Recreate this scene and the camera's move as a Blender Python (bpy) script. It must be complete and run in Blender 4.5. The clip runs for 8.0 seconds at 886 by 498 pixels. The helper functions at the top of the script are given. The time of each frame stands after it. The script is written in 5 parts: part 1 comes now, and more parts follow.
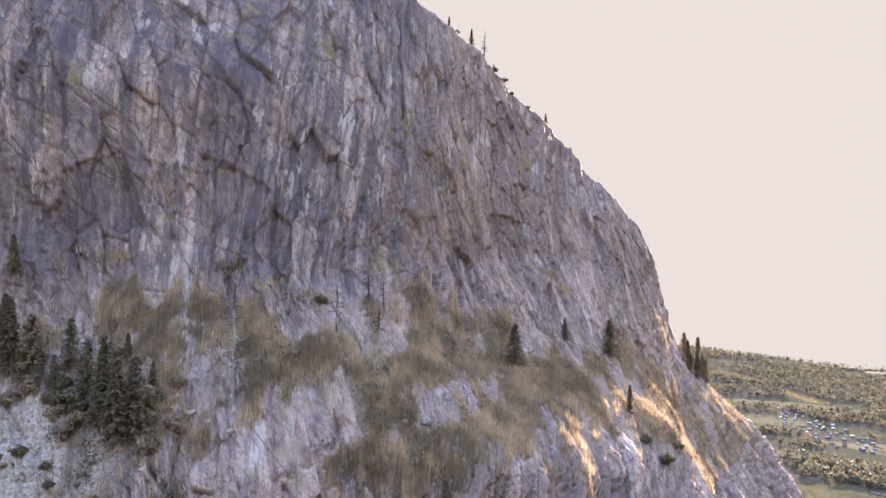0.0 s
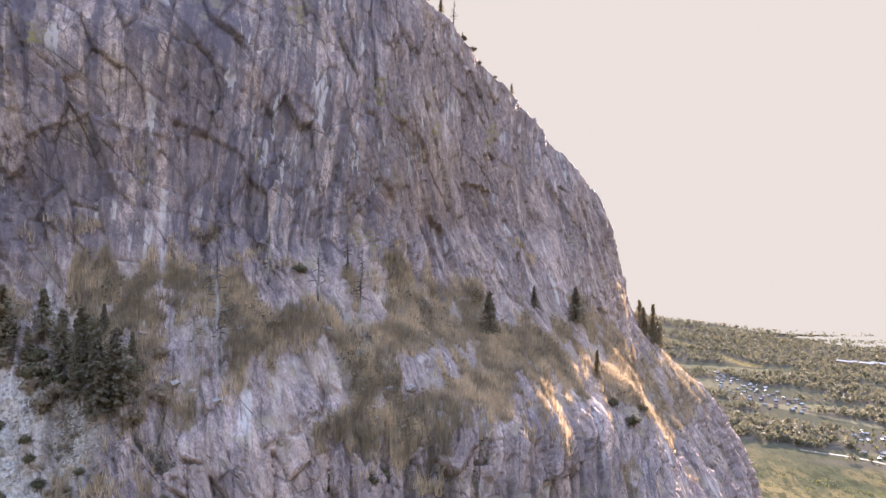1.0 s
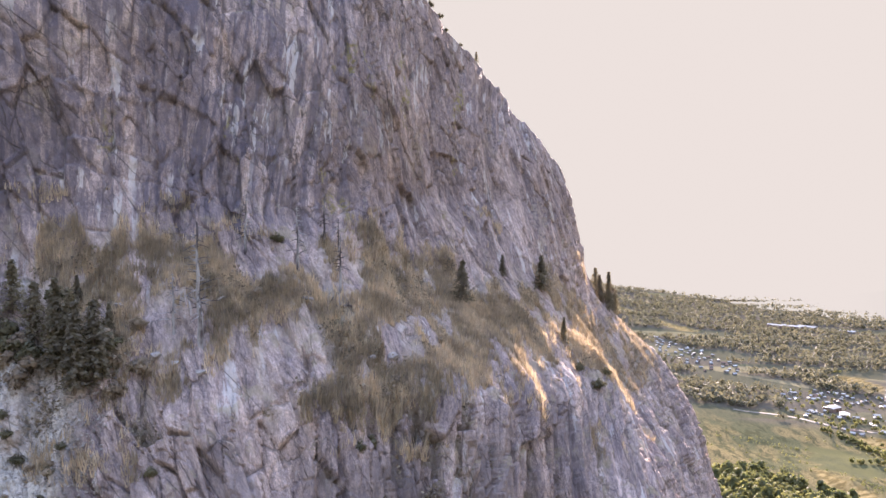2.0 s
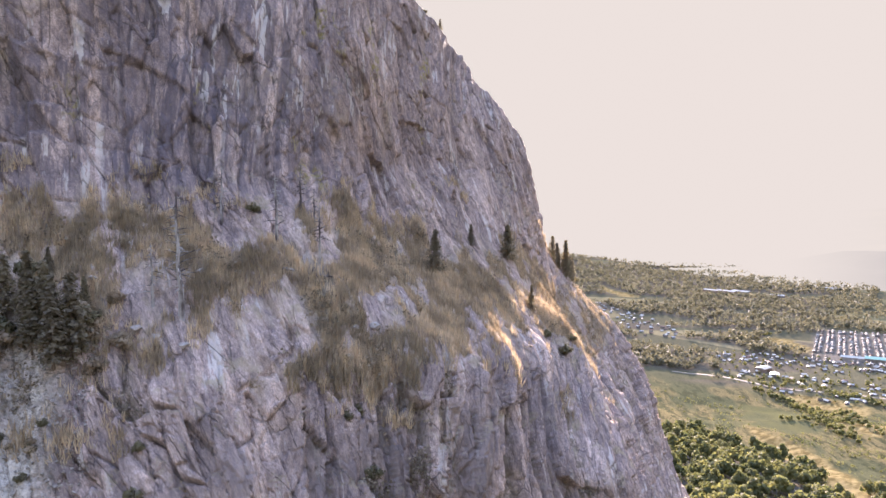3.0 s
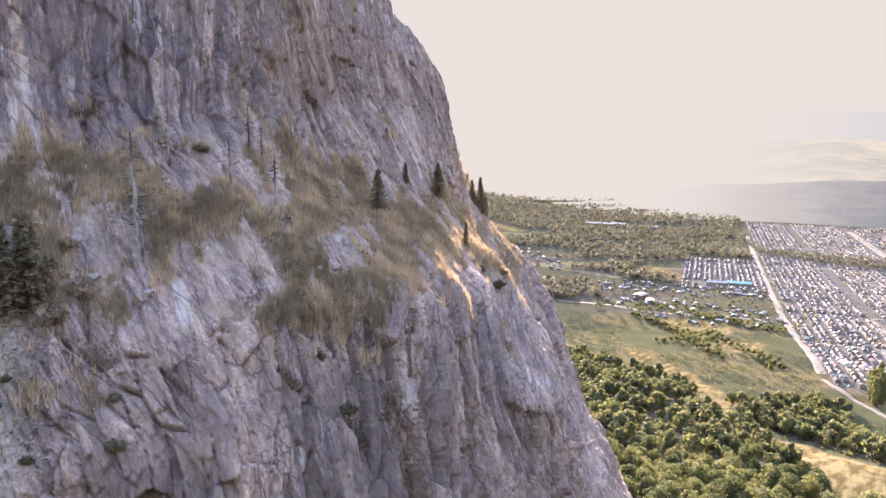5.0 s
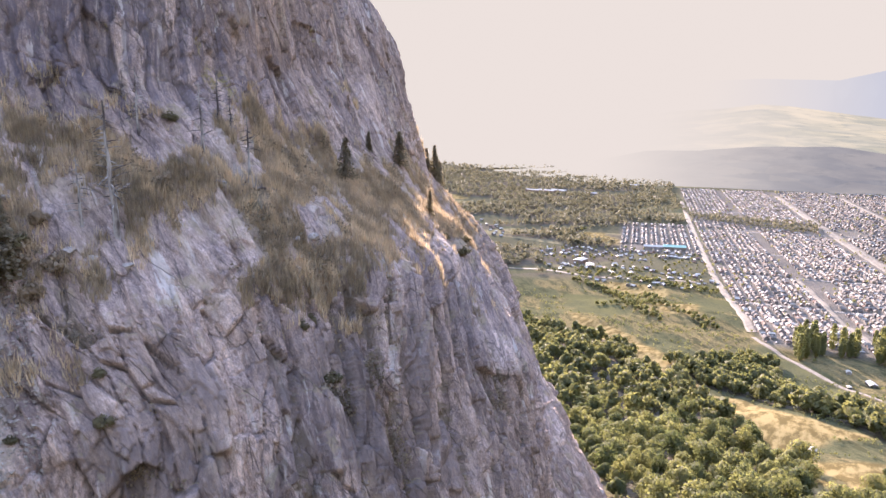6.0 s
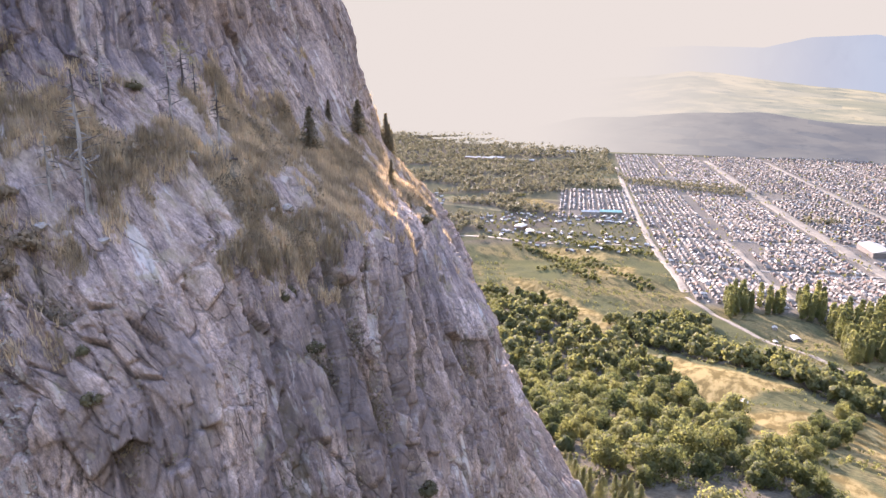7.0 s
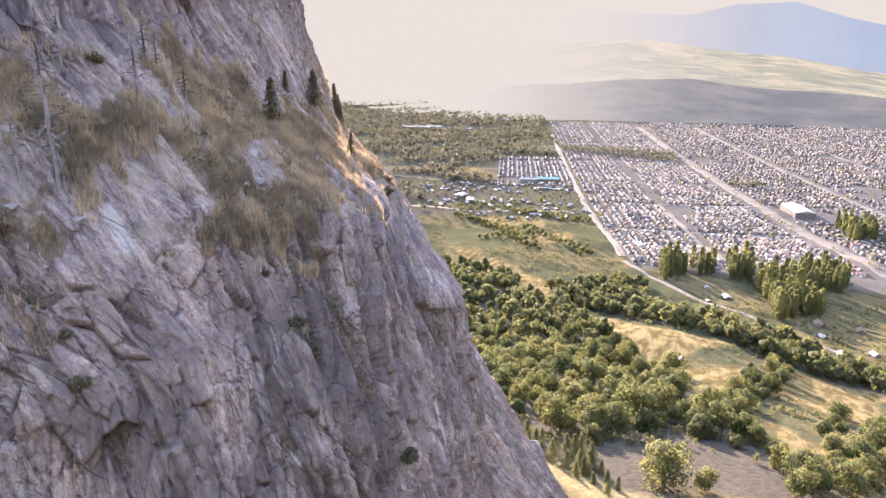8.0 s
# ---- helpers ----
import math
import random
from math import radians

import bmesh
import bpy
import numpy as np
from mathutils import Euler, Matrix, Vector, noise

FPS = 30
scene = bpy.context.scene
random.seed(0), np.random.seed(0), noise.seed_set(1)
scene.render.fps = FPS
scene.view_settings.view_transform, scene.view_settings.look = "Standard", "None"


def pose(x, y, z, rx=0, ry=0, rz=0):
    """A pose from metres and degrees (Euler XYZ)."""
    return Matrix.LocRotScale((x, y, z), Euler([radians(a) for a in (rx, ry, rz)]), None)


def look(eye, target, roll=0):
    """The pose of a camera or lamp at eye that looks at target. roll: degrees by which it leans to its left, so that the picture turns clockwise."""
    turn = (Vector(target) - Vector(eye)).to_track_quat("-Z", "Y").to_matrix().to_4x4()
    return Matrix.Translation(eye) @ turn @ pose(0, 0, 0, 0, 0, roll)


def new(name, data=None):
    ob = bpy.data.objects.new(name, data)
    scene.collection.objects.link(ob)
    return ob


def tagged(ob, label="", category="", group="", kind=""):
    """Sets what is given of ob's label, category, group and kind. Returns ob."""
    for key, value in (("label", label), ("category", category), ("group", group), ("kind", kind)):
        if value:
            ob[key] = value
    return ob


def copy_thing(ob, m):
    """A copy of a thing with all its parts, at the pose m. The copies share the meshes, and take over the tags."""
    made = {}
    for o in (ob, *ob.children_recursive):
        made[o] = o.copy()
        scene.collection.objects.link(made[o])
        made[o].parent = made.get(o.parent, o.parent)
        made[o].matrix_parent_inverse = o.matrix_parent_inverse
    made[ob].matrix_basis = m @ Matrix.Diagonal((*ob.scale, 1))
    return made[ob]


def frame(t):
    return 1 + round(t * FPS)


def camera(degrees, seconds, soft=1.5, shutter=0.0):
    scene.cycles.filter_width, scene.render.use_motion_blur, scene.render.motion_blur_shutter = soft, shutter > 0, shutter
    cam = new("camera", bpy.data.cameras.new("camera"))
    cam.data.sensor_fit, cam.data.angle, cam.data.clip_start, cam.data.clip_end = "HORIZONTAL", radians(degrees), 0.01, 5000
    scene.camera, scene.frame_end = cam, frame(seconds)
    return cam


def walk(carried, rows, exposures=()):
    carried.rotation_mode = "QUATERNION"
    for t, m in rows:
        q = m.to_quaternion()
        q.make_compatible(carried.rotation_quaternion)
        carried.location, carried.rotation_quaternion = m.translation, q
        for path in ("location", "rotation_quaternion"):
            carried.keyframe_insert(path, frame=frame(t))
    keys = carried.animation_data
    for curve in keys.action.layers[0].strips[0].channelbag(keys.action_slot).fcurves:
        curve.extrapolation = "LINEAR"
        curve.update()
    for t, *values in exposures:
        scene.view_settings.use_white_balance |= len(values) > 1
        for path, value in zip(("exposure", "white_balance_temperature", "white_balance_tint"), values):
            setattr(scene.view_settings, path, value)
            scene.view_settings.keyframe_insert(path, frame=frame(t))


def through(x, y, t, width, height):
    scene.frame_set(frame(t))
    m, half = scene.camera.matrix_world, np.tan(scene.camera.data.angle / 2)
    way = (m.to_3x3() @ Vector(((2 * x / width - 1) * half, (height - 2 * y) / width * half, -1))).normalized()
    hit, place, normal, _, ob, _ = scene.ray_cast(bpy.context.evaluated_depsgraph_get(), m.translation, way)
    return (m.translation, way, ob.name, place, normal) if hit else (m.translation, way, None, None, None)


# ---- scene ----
cam = camera(64.82, 8.0)
PATH = [
    (0.0, 0.0, 0.0, 0.0, 93.4, -0.21, 0.01),
    (0.5, -1.84, -0.23, -0.16, 92.23, -0.06, -2.1),
    (1.0, -3.68, -0.34, -0.23, 90.99, 0.03, -4.27),
    (1.5, -5.53, -0.35, -0.22, 89.71, 0.08, -6.48),
    (2.0, -7.39, -0.28, -0.16, 88.41, 0.1, -8.71),
    (2.5, -9.25, -0.14, -0.07, 87.1, 0.1, -10.94),
    (3.0, -11.12, 0.06, 0.04, 85.8, 0.1, -13.18),
    (3.5, -12.99, 0.31, 0.15, 84.5, 0.08, -15.43),
    (4.0, -14.86, 0.59, 0.26, 83.2, 0.07, -17.7),
    (4.5, -16.73, 0.92, 0.36, 81.9, 0.04, -20.01),
    (5.0, -18.59, 1.3, 0.44, 80.6, 0.02, -22.35),
    (5.5, -20.45, 1.72, 0.52, 79.3, -0.01, -24.75),
    (6.0, -22.3, 2.2, 0.59, 77.99, -0.03, -27.22),
    (6.5, -24.14, 2.74, 0.67, 76.69, -0.04, -29.74),
    (7.0, -25.97, 3.37, 0.75, 75.4, -0.04, -32.32),
    (7.5, -27.78, 4.11, 0.86, 74.13, 0.0, -34.94),
    (8.0, -29.57, 4.97, 1.01, 72.93, 0.09, -37.56),
]
EXPO = 3.5
walk(cam, [(r[0], pose(*r[1:])) for r in PATH], [(0.0, EXPO, 6500, 32), (8.0, EXPO, 6500, 32)])

# ---- light: low evening sun in front of the camera, bright hazy sky ----
GAIN = 2.0 ** EXPO
SUN_AZ, SUN_EL = 25.7, 11.0

world = bpy.data.worlds.new("sky")
scene.world = world
world.use_nodes = True
wn, wl = world.node_tree.nodes, world.node_tree.links
wn.clear()
sky = wn.new("ShaderNodeTexSky")
sky.sky_type, sky.sun_disc = "NISHITA", False
sky.sun_elevation, sky.sun_rotation = radians(SUN_EL), radians(SUN_AZ)
sky.dust_density, sky.altitude = 2.5, 600
strength = wn.new("ShaderNodeVectorMath")
strength.operation = "SCALE"
strength.inputs["Scale"].default_value = 0.15
ceil_sky = wn.new("ShaderNodeVectorMath")
ceil_sky.operation = "MINIMUM"
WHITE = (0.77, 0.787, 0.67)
# sky capped at WHITE where seen; overhead, unseen, left brighter to light the cliff
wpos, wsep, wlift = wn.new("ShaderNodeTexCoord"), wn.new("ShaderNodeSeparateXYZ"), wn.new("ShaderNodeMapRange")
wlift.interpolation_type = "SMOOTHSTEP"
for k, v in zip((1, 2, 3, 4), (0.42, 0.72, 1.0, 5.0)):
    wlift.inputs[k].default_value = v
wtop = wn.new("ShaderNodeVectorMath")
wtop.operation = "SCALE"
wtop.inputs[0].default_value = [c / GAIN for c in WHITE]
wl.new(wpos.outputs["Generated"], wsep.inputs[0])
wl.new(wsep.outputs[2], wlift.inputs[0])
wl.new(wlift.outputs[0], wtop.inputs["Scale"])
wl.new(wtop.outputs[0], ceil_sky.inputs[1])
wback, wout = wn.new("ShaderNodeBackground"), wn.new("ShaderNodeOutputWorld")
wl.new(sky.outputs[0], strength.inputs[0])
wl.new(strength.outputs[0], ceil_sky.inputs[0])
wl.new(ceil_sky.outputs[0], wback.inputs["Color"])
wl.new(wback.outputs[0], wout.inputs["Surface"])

sun_data = bpy.data.lights.new("sun", "SUN")
sun_data.energy, sun_data.angle, sun_data.color = 2.0, radians(0.53), (1.0, 0.90, 0.75)
sun = new("sun", sun_data)
sun_way = Vector((math.sin(radians(SUN_AZ)) * math.cos(radians(SUN_EL)), math.cos(radians(SUN_AZ)) * math.cos(radians(SUN_EL)), math.sin(radians(SUN_EL))))
sun.matrix_world = look(sun_way * 400, (0, 0, 0))


# ---- noise ----
def hash01(i, j, seed):
    i, j = np.atleast_1d(i), np.atleast_1d(j)
    n = (i.astype(np.int64) * 374761393 + j.astype(np.int64) * 668265263 + seed * 1274126177) & 0xFFFFFFFF
    n = ((n ^ (n >> 13)) * 1274126177) & 0xFFFFFFFF
    n = ((n ^ (n >> 16)) * 668265263) & 0xFFFFFFFF
    return ((n ^ (n >> 15)) & 0xFFFFFF) / float(0x1000000)


def vnoise(x, y, seed=0):
    i, j = np.floor(x), np.floor(y)
    a, b = x - i, y - j
    a, b = a * a * a * (a * (a * 6 - 15) + 10), b * b * b * (b * (b * 6 - 15) + 10)
    h = lambda p, q: hash01(i + p, j + q, seed)
    return 2 * ((h(0, 0) * (1 - a) + h(1, 0) * a) * (1 - b) + (h(0, 1) * (1 - a) + h(1, 1) * a) * b) - 1


def fbm(x, y, seed=0, octaves=4, gain=0.5):
    total, amp = 0, 1.0
    for k in range(octaves):
        total = total + amp * vnoise(x * 2 ** k + 17.3 * k, y * 2 ** k - 9.1 * k, seed + k)
        amp *= gain
    return total


def facets(x, y, seed=0, tilt=0.6):
    """Broken rock: each cell is a tilted plane of its own height. Gives the height, the distance to the next joint and a tone of the cell's own."""
    i, j = np.floor(x), np.floor(y)
    best = np.full(x.shape, 9.0)
    second = np.full(x.shape, 9.0)
    value, tone = np.zeros(x.shape), np.zeros(x.shape)
    for p in (-1, 0, 1):
        for q in (-1, 0, 1):
            ci, cj = i + p, j + q
            cx, cy = ci + hash01(ci, cj, seed), cj + hash01(ci, cj, seed + 1)
            dx, dy = x - cx, y - cy
            d = dx * dx + dy * dy
            v = 2 * hash01(ci, cj, seed + 2) - 1 + tilt * ((4 * hash01(ci, cj, seed + 3) - 2) * dx + (4 * hash01(ci, cj, seed + 4) - 2) * dy)
            nearer = d < best
            second = np.where(nearer, best, np.minimum(second, d))
            value = np.where(nearer, v, value)
            tone = np.where(nearer, hash01(ci, cj, seed + 5), tone)
            best = np.where(nearer, d, best)
    return value, np.sqrt(second) - np.sqrt(best), tone


# ---- mesh helpers ----
def grid_mesh(name, P, flip=False):
    """A sheet from an array of places, rows by columns."""
    h, w = P.shape[:2]
    me = bpy.data.meshes.new(name)
    me.vertices.add(h * w)
    me.vertices.foreach_set("co", P.reshape(-1).astype(np.float32))
    k = np.arange(h * w).reshape(h, w)
    quad = [k[:-1, :-1], k[1:, :-1], k[1:, 1:], k[:-1, 1:]]
    if flip:
        quad = quad[::-1]
    loops = np.stack(quad, -1).reshape(-1)
    n = (h - 1) * (w - 1)
    me.loops.add(n * 4)
    me.loops.foreach_set("vertex_index", loops.astype(np.int32))
    me.polygons.add(n)
    me.polygons.foreach_set("loop_start", np.arange(0, n * 4, 4, dtype=np.int32))
    me.update(calc_edges=True)
    return me


def quads_mesh(name, V, n=4, normals=None):
    """Separate polygons of n corners each, from an array (count, n, 3); with normals, one for each, they are shaded as a rounded mass."""
    me = bpy.data.meshes.new(name)
    c = len(V)
    me.vertices.add(c * n)
    me.vertices.foreach_set("co", V.reshape(-1).astype(np.float32))
    me.loops.add(c * n)
    me.loops.foreach_set("vertex_index", np.arange(c * n, dtype=np.int32))
    me.polygons.add(c)
    me.polygons.foreach_set("loop_start", np.arange(0, c * n, n, dtype=np.int32))
    me.update(calc_edges=True)
    if normals is not None:
        me.polygons.foreach_set("use_smooth", np.ones(c, bool))
        me.normals_split_custom_set_from_vertices(np.repeat(normals, n, 0).tolist())
    return me


def part(name, data, material, parent=None, label=""):
    """Links a mesh or a bmesh as one object, under a thing where one is given."""
    if isinstance(data, bmesh.types.BMesh):
        me = bpy.data.meshes.new(name)
        data.to_mesh(me)
        data.free()
        data = me
    if material and not data.materials:
        data.materials.append(material)
    ob = new(name, data)
    ob.parent = parent
    return tagged(ob, label)


# ---- materials ----
class Mat:
    """A short way to write node materials."""

    def __init__(self, name, rough=0.9):
        self.mat = bpy.data.materials.new(name)
        self.mat.use_nodes = True
        self.n, self.l = self.mat.node_tree.nodes, self.mat.node_tree.links
        self.bsdf = self.n["Principled BSDF"]
        self.bsdf.inputs["Roughness"].default_value = rough
        self.bsdf.inputs["Specular IOR Level"].default_value = 0.25
        self.geo = self.n.new("ShaderNodeNewGeometry")

    def put(self, socket, value):
        if isinstance(value, bpy.types.NodeSocket):
            self.l.new(value, socket)
        elif isinstance(value, tuple) and len(value) == 3 and socket.type == "RGBA":
            socket.default_value = (*value, 1)
        else:
            socket.default_value = value

    def place(self, scale=(1, 1, 1), turn=(0, 0, 0)):
        m = self.n.new("ShaderNodeMapping")
        self.l.new(self.geo.outputs["Position"], m.inputs["Vector"])
        m.inputs["Scale"].default_value = scale
        m.inputs["Rotation"].default_value = [radians(a) for a in turn]
        return m.outputs[0]

    def noise(self, scale, detail=4, vector=None, rough=0.55):
        t = self.n.new("ShaderNodeTexNoise")
        self.l.new(vector or self.geo.outputs["Position"], t.inputs["Vector"])
        t.inputs["Scale"].default_value, t.inputs["Detail"].default_value, t.inputs["Roughness"].default_value = scale, detail, rough
        return t.outputs["Fac"]

    def cells(self, scale, vector=None, feature="DISTANCE_TO_EDGE", out="Distance"):
        t = self.n.new("ShaderNodeTexVoronoi")
        t.feature = feature
        self.l.new(vector or self.geo.outputs["Position"], t.inputs["Vector"])
        t.inputs["Scale"].default_value = scale
        return t.outputs[out]

    def ramp(self, value, low, high, a=0.0, b=1.0):
        m = self.n.new("ShaderNodeMapRange")
        m.interpolation_type = "SMOOTHSTEP"
        self.put(m.inputs[0], value)
        for k, v in zip((1, 2, 3, 4), (low, high, a, b)):
            m.inputs[k].default_value = v
        return m.outputs[0]

    def math(self, how, a, b=0.0):
        m = self.n.new("ShaderNodeMath")
        m.operation = how
        self.put(m.inputs[0], a)
        self.put(m.inputs[1], b)
        return m.outputs[0]

    def mix(self, fac, a, b, how="MIX"):
        m = self.n.new("ShaderNodeMix")
        m.data_type, m.blend_type = "RGBA", how
        self.put(m.inputs[0], fac)
        self.put(m.inputs[6], a)
        self.put(m.inputs[7], b)
        return m.outputs[2]

    def up(self):
        s = self.n.new("ShaderNodeSeparateXYZ")
        self.l.new(self.geo.outputs["Normal"], s.inputs[0])
        return s.outputs[2]

    def attribute(self, name):
        a = self.n.new("ShaderNodeAttribute")
        a.attribute_name = name
        return a.outputs["Fac"]

    def chance(self):
        return self.n.new("ShaderNodeObjectInfo").outputs["Random"]

    def island(self):
        return self.geo.outputs["Random Per Island"]

    def color(self, value):
        self.put(self.bsdf.inputs["Base Color"], value)
        return self

    def bump(self, height, distance, strength=1.0):
        b = self.n.new("ShaderNodeBump")
        self.put(b.inputs["Height"], height)
        b.inputs["Distance"].default_value, b.inputs["Strength"].default_value = distance, strength
        self.l.new(b.outputs[0], self.bsdf.inputs["Normal"])
        return self


def rock_material():
    """Granite: textures follow the face, whose own coordinates (along, up, out) stand in the attribute wall."""
    m = Mat("rock", 0.85)
    at = m.n.new("ShaderNodeAttribute")
    at.attribute_name = "wall"

    def over(scale, turn=0.0):
        spin = m.n.new("ShaderNodeMapping")
        m.l.new(at.outputs["Vector"], spin.inputs["Vector"])
        spin.inputs["Rotation"].default_value = (0, 0, radians(turn))
        size = m.n.new("ShaderNodeMapping")
        m.l.new(spin.outputs[0], size.inputs["Vector"])
        size.inputs["Scale"].default_value = scale
        return size.outputs[0]

    def flakes(scale, stretch, turn):
        """Small flat breaks: each cell a plane of its own tilt. Gives the height and two tones of the cell."""
        base = over((1, stretch, 1), turn)
        t = m.n.new("ShaderNodeTexVoronoi")
        m.l.new(base, t.inputs["Vector"])
        t.inputs["Scale"].default_value = scale
        off, lean, dot = m.n.new("ShaderNodeVectorMath"), m.n.new("ShaderNodeVectorMath"), m.n.new("ShaderNodeVectorMath")
        off.operation, lean.operation, dot.operation = "SUBTRACT", "SUBTRACT", "DOT_PRODUCT"
        m.l.new(base, off.inputs[0])
        m.l.new(t.outputs["Position"], off.inputs[1])
        m.l.new(t.outputs["Color"], lean.inputs[0])
        lean.inputs[1].default_value = (0.5, 0.5, 0.5)
        m.l.new(off.outputs[0], dot.inputs[0])
        m.l.new(lean.outputs[0], dot.inputs[1])
        parts = m.n.new("ShaderNodeSeparateColor")
        m.l.new(t.outputs["Color"], parts.inputs[0])
        return m.math("ADD", m.math("MULTIPLY", dot.outputs["Value"], 1.6), m.math("MULTIPLY", parts.outputs[0], 0.35 / scale)), parts.outputs[1]

    def joints(scale, stretch, turn, wobble, thin, wide):
        """Thin straight joints: the borders of long cells, slightly bent."""
        base = over((1, stretch, 1), turn)
        bend = m.n.new("ShaderNodeTexNoise")
        bend.inputs["Scale"].default_value, bend.inputs["Detail"].default_value = 0.5, 3
        m.l.new(base, bend.inputs["Vector"])
        bent = m.n.new("ShaderNodeVectorMath")
        bent.operation = "MULTIPLY_ADD"
        m.l.new(bend.outputs["Color"], bent.inputs[0])
        bent.inputs[1].default_value = (wobble, wobble, wobble)
        m.l.new(base, bent.inputs[2])
        return m.ramp(m.cells(scale, bent.outputs[0]), thin, wide)

    place = m.n.new("ShaderNodeSeparateXYZ")
    m.l.new(at.outputs["Vector"], place.inputs[0])
    along, height = place.outputs[0], place.outputs[1]
    # grey granite, in slabs of slightly different grey
    big = m.noise(0.09, 6, over((1, 0.5, 1), -10), 0.6)
    grain = m.noise(1.6, 9, over((1, 0.4, 1), -10), 0.7)
    coarse, tone_a = flakes(0.8, 0.28, -6)
    fine, tone_b = flakes(2.2, 0.36, -10)
    col = m.mix(m.ramp(big, 0.35, 0.66), (0.34, 0.268, 0.245), (0.47, 0.37, 0.328))
    col = m.mix(1.0, col, m.mix(m.ramp(m.attribute("tone"), 0.25, 0.75), (0.78, 0.78, 0.80), (1.18, 1.17, 1.15)), "MULTIPLY")
    col = m.mix(0.45, col, m.mix(1.0, col, m.mix(tone_a, (0.70, 0.70, 0.73), (1.30, 1.29, 1.27)), "MULTIPLY"))
    col = m.mix(0.4, col, m.mix(1.0, col, m.mix(tone_b, (0.68, 0.68, 0.70), (1.34, 1.33, 1.31)), "MULTIPLY"))
    col = m.mix(1.0, col, m.mix(m.ramp(grain, 0.3, 0.7), (0.66, 0.65, 0.68), (1.34, 1.33, 1.31)), "MULTIPLY")
    speck = m.noise(6.5, 6, over((1, 0.6, 1), -10), 0.8)
    col = m.mix(1.0, col, m.mix(m.ramp(speck, 0.34, 0.66), (0.68, 0.68, 0.70), (1.32, 1.31, 1.3)), "MULTIPLY")
    tan = m.math("MULTIPLY", m.ramp(m.noise(0.14, 5, over((1, 0.7, 1))), 0.56, 0.66), m.ramp(m.noise(1.1, 5), 0.4, 0.6))
    col = m.mix(m.math("MULTIPLY", tan, 0.6), col, (0.50, 0.405, 0.315))
    # seeping water has stained long dark streaks down the near end of the face
    seep = m.math("MULTIPLY", m.ramp(along, 58, 92, 1.0, 0.35), m.ramp(height, -4, 3))
    wide = m.math("MULTIPLY", m.ramp(m.noise(0.24, 4, over((1, 0.04, 1)), 0.55), 0.44, 0.52), m.ramp(m.noise(0.06, 3, over((1, 0.6, 1))), 0.34, 0.46))
    thin = m.ramp(m.noise(0.9, 6, over((1, 0.05, 1)), 0.62), 0.47, 0.54)
    wet = m.math("MULTIPLY", m.math("MAXIMUM", m.math("MULTIPLY", wide, m.ramp(thin, 0.0, 1.0, 0.6, 1.0)), m.math("MULTIPLY", thin, 0.7)), seep)
    col = m.mix(m.math("MULTIPLY", wet, 0.82), col, (0.115, 0.10, 0.125))
    pale = m.math("MULTIPLY", m.ramp(m.noise(0.8, 5, over((1, 0.12, 1)), 0.6), 0.57, 0.62), m.ramp(m.noise(0.09, 3), 0.46, 0.56))
    col = m.mix(m.math("MULTIPLY", pale, 0.7), col, (0.66, 0.60, 0.56))
    slant = m.math("MAXIMUM", joints(0.3, 0.12, -38, 0.08, 0.002, 0.016), m.ramp(m.noise(0.15, 4), 0.5, 0.54))
    upright = m.math("MAXIMUM", joints(0.55, 0.15, -5, 0.25, 0.002, 0.022), m.ramp(m.noise(0.3, 5, over((1, 0.6, 1))), 0.44, 0.5))
    small = m.math("MAXIMUM", joints(1.9, 0.3, -8, 0.35, 0.0, 0.06), m.ramp(m.noise(0.7, 5), 0.42, 0.5))
    open_joint = m.math("SUBTRACT", 1.0, m.math("MINIMUM", m.math("MINIMUM", slant, upright), m.ramp(small, 0.0, 1.0, 0.55, 1.0)))
    gap = m.ramp(m.attribute("joint"), 0.35, 0.85)
    dirt = m.math("MAXIMUM", m.math("MULTIPLY", open_joint, 0.6), m.math("MULTIPLY", gap, m.ramp(m.noise(0.5, 4), 0.4, 0.6, 0.1, 0.6)))
    col = m.mix(dirt, col, m.mix(m.noise(2.5), (0.09, 0.078, 0.08), (0.16, 0.135, 0.125)))
    # brown moss and small plants hold on in the deeper clefts
    plants = m.math("MULTIPLY", m.attribute("gully"), m.ramp(m.noise(0.6, 6, None, 0.65), 0.42, 0.54))
    col = m.mix(m.math("MULTIPLY", plants, 0.75), col, m.mix(m.noise(2.5), (0.12, 0.09, 0.07), (0.22, 0.18, 0.11)))
    moss = m.math("MULTIPLY", m.ramp(m.noise(0.12, 6, over((1, 0.5, 1)), 0.62), 0.6, 0.66), m.ramp(m.noise(1.3, 6, None, 0.7), 0.46, 0.56))
    col = m.mix(m.math("MULTIPLY", m.math("MULTIPLY", moss, 0.85), m.ramp(height, -14, -4, 0.1, 1.0)), col, m.mix(m.noise(2.0), (0.22, 0.185, 0.07), (0.40, 0.33, 0.15)))
    # broad uneven patches darken the lower slabs, mostly towards the near end
    low_patches = m.math("MULTIPLY", m.ramp(m.noise(0.12, 7, over((1, 0.55, 1), -10), 0.68), 0.40, 0.60), m.ramp(height, -26, -17, 1.0, 0.0))
    low_patches = m.math("MULTIPLY", m.math("MULTIPLY", low_patches, m.ramp(along, 80, 125, 1.0, 0.25)), m.ramp(speck, 0.3, 0.6, 0.45, 0.8))
    col = m.mix(low_patches, col, m.mix(m.noise(1.2), (0.135, 0.112, 0.118), (0.20, 0.165, 0.16)))
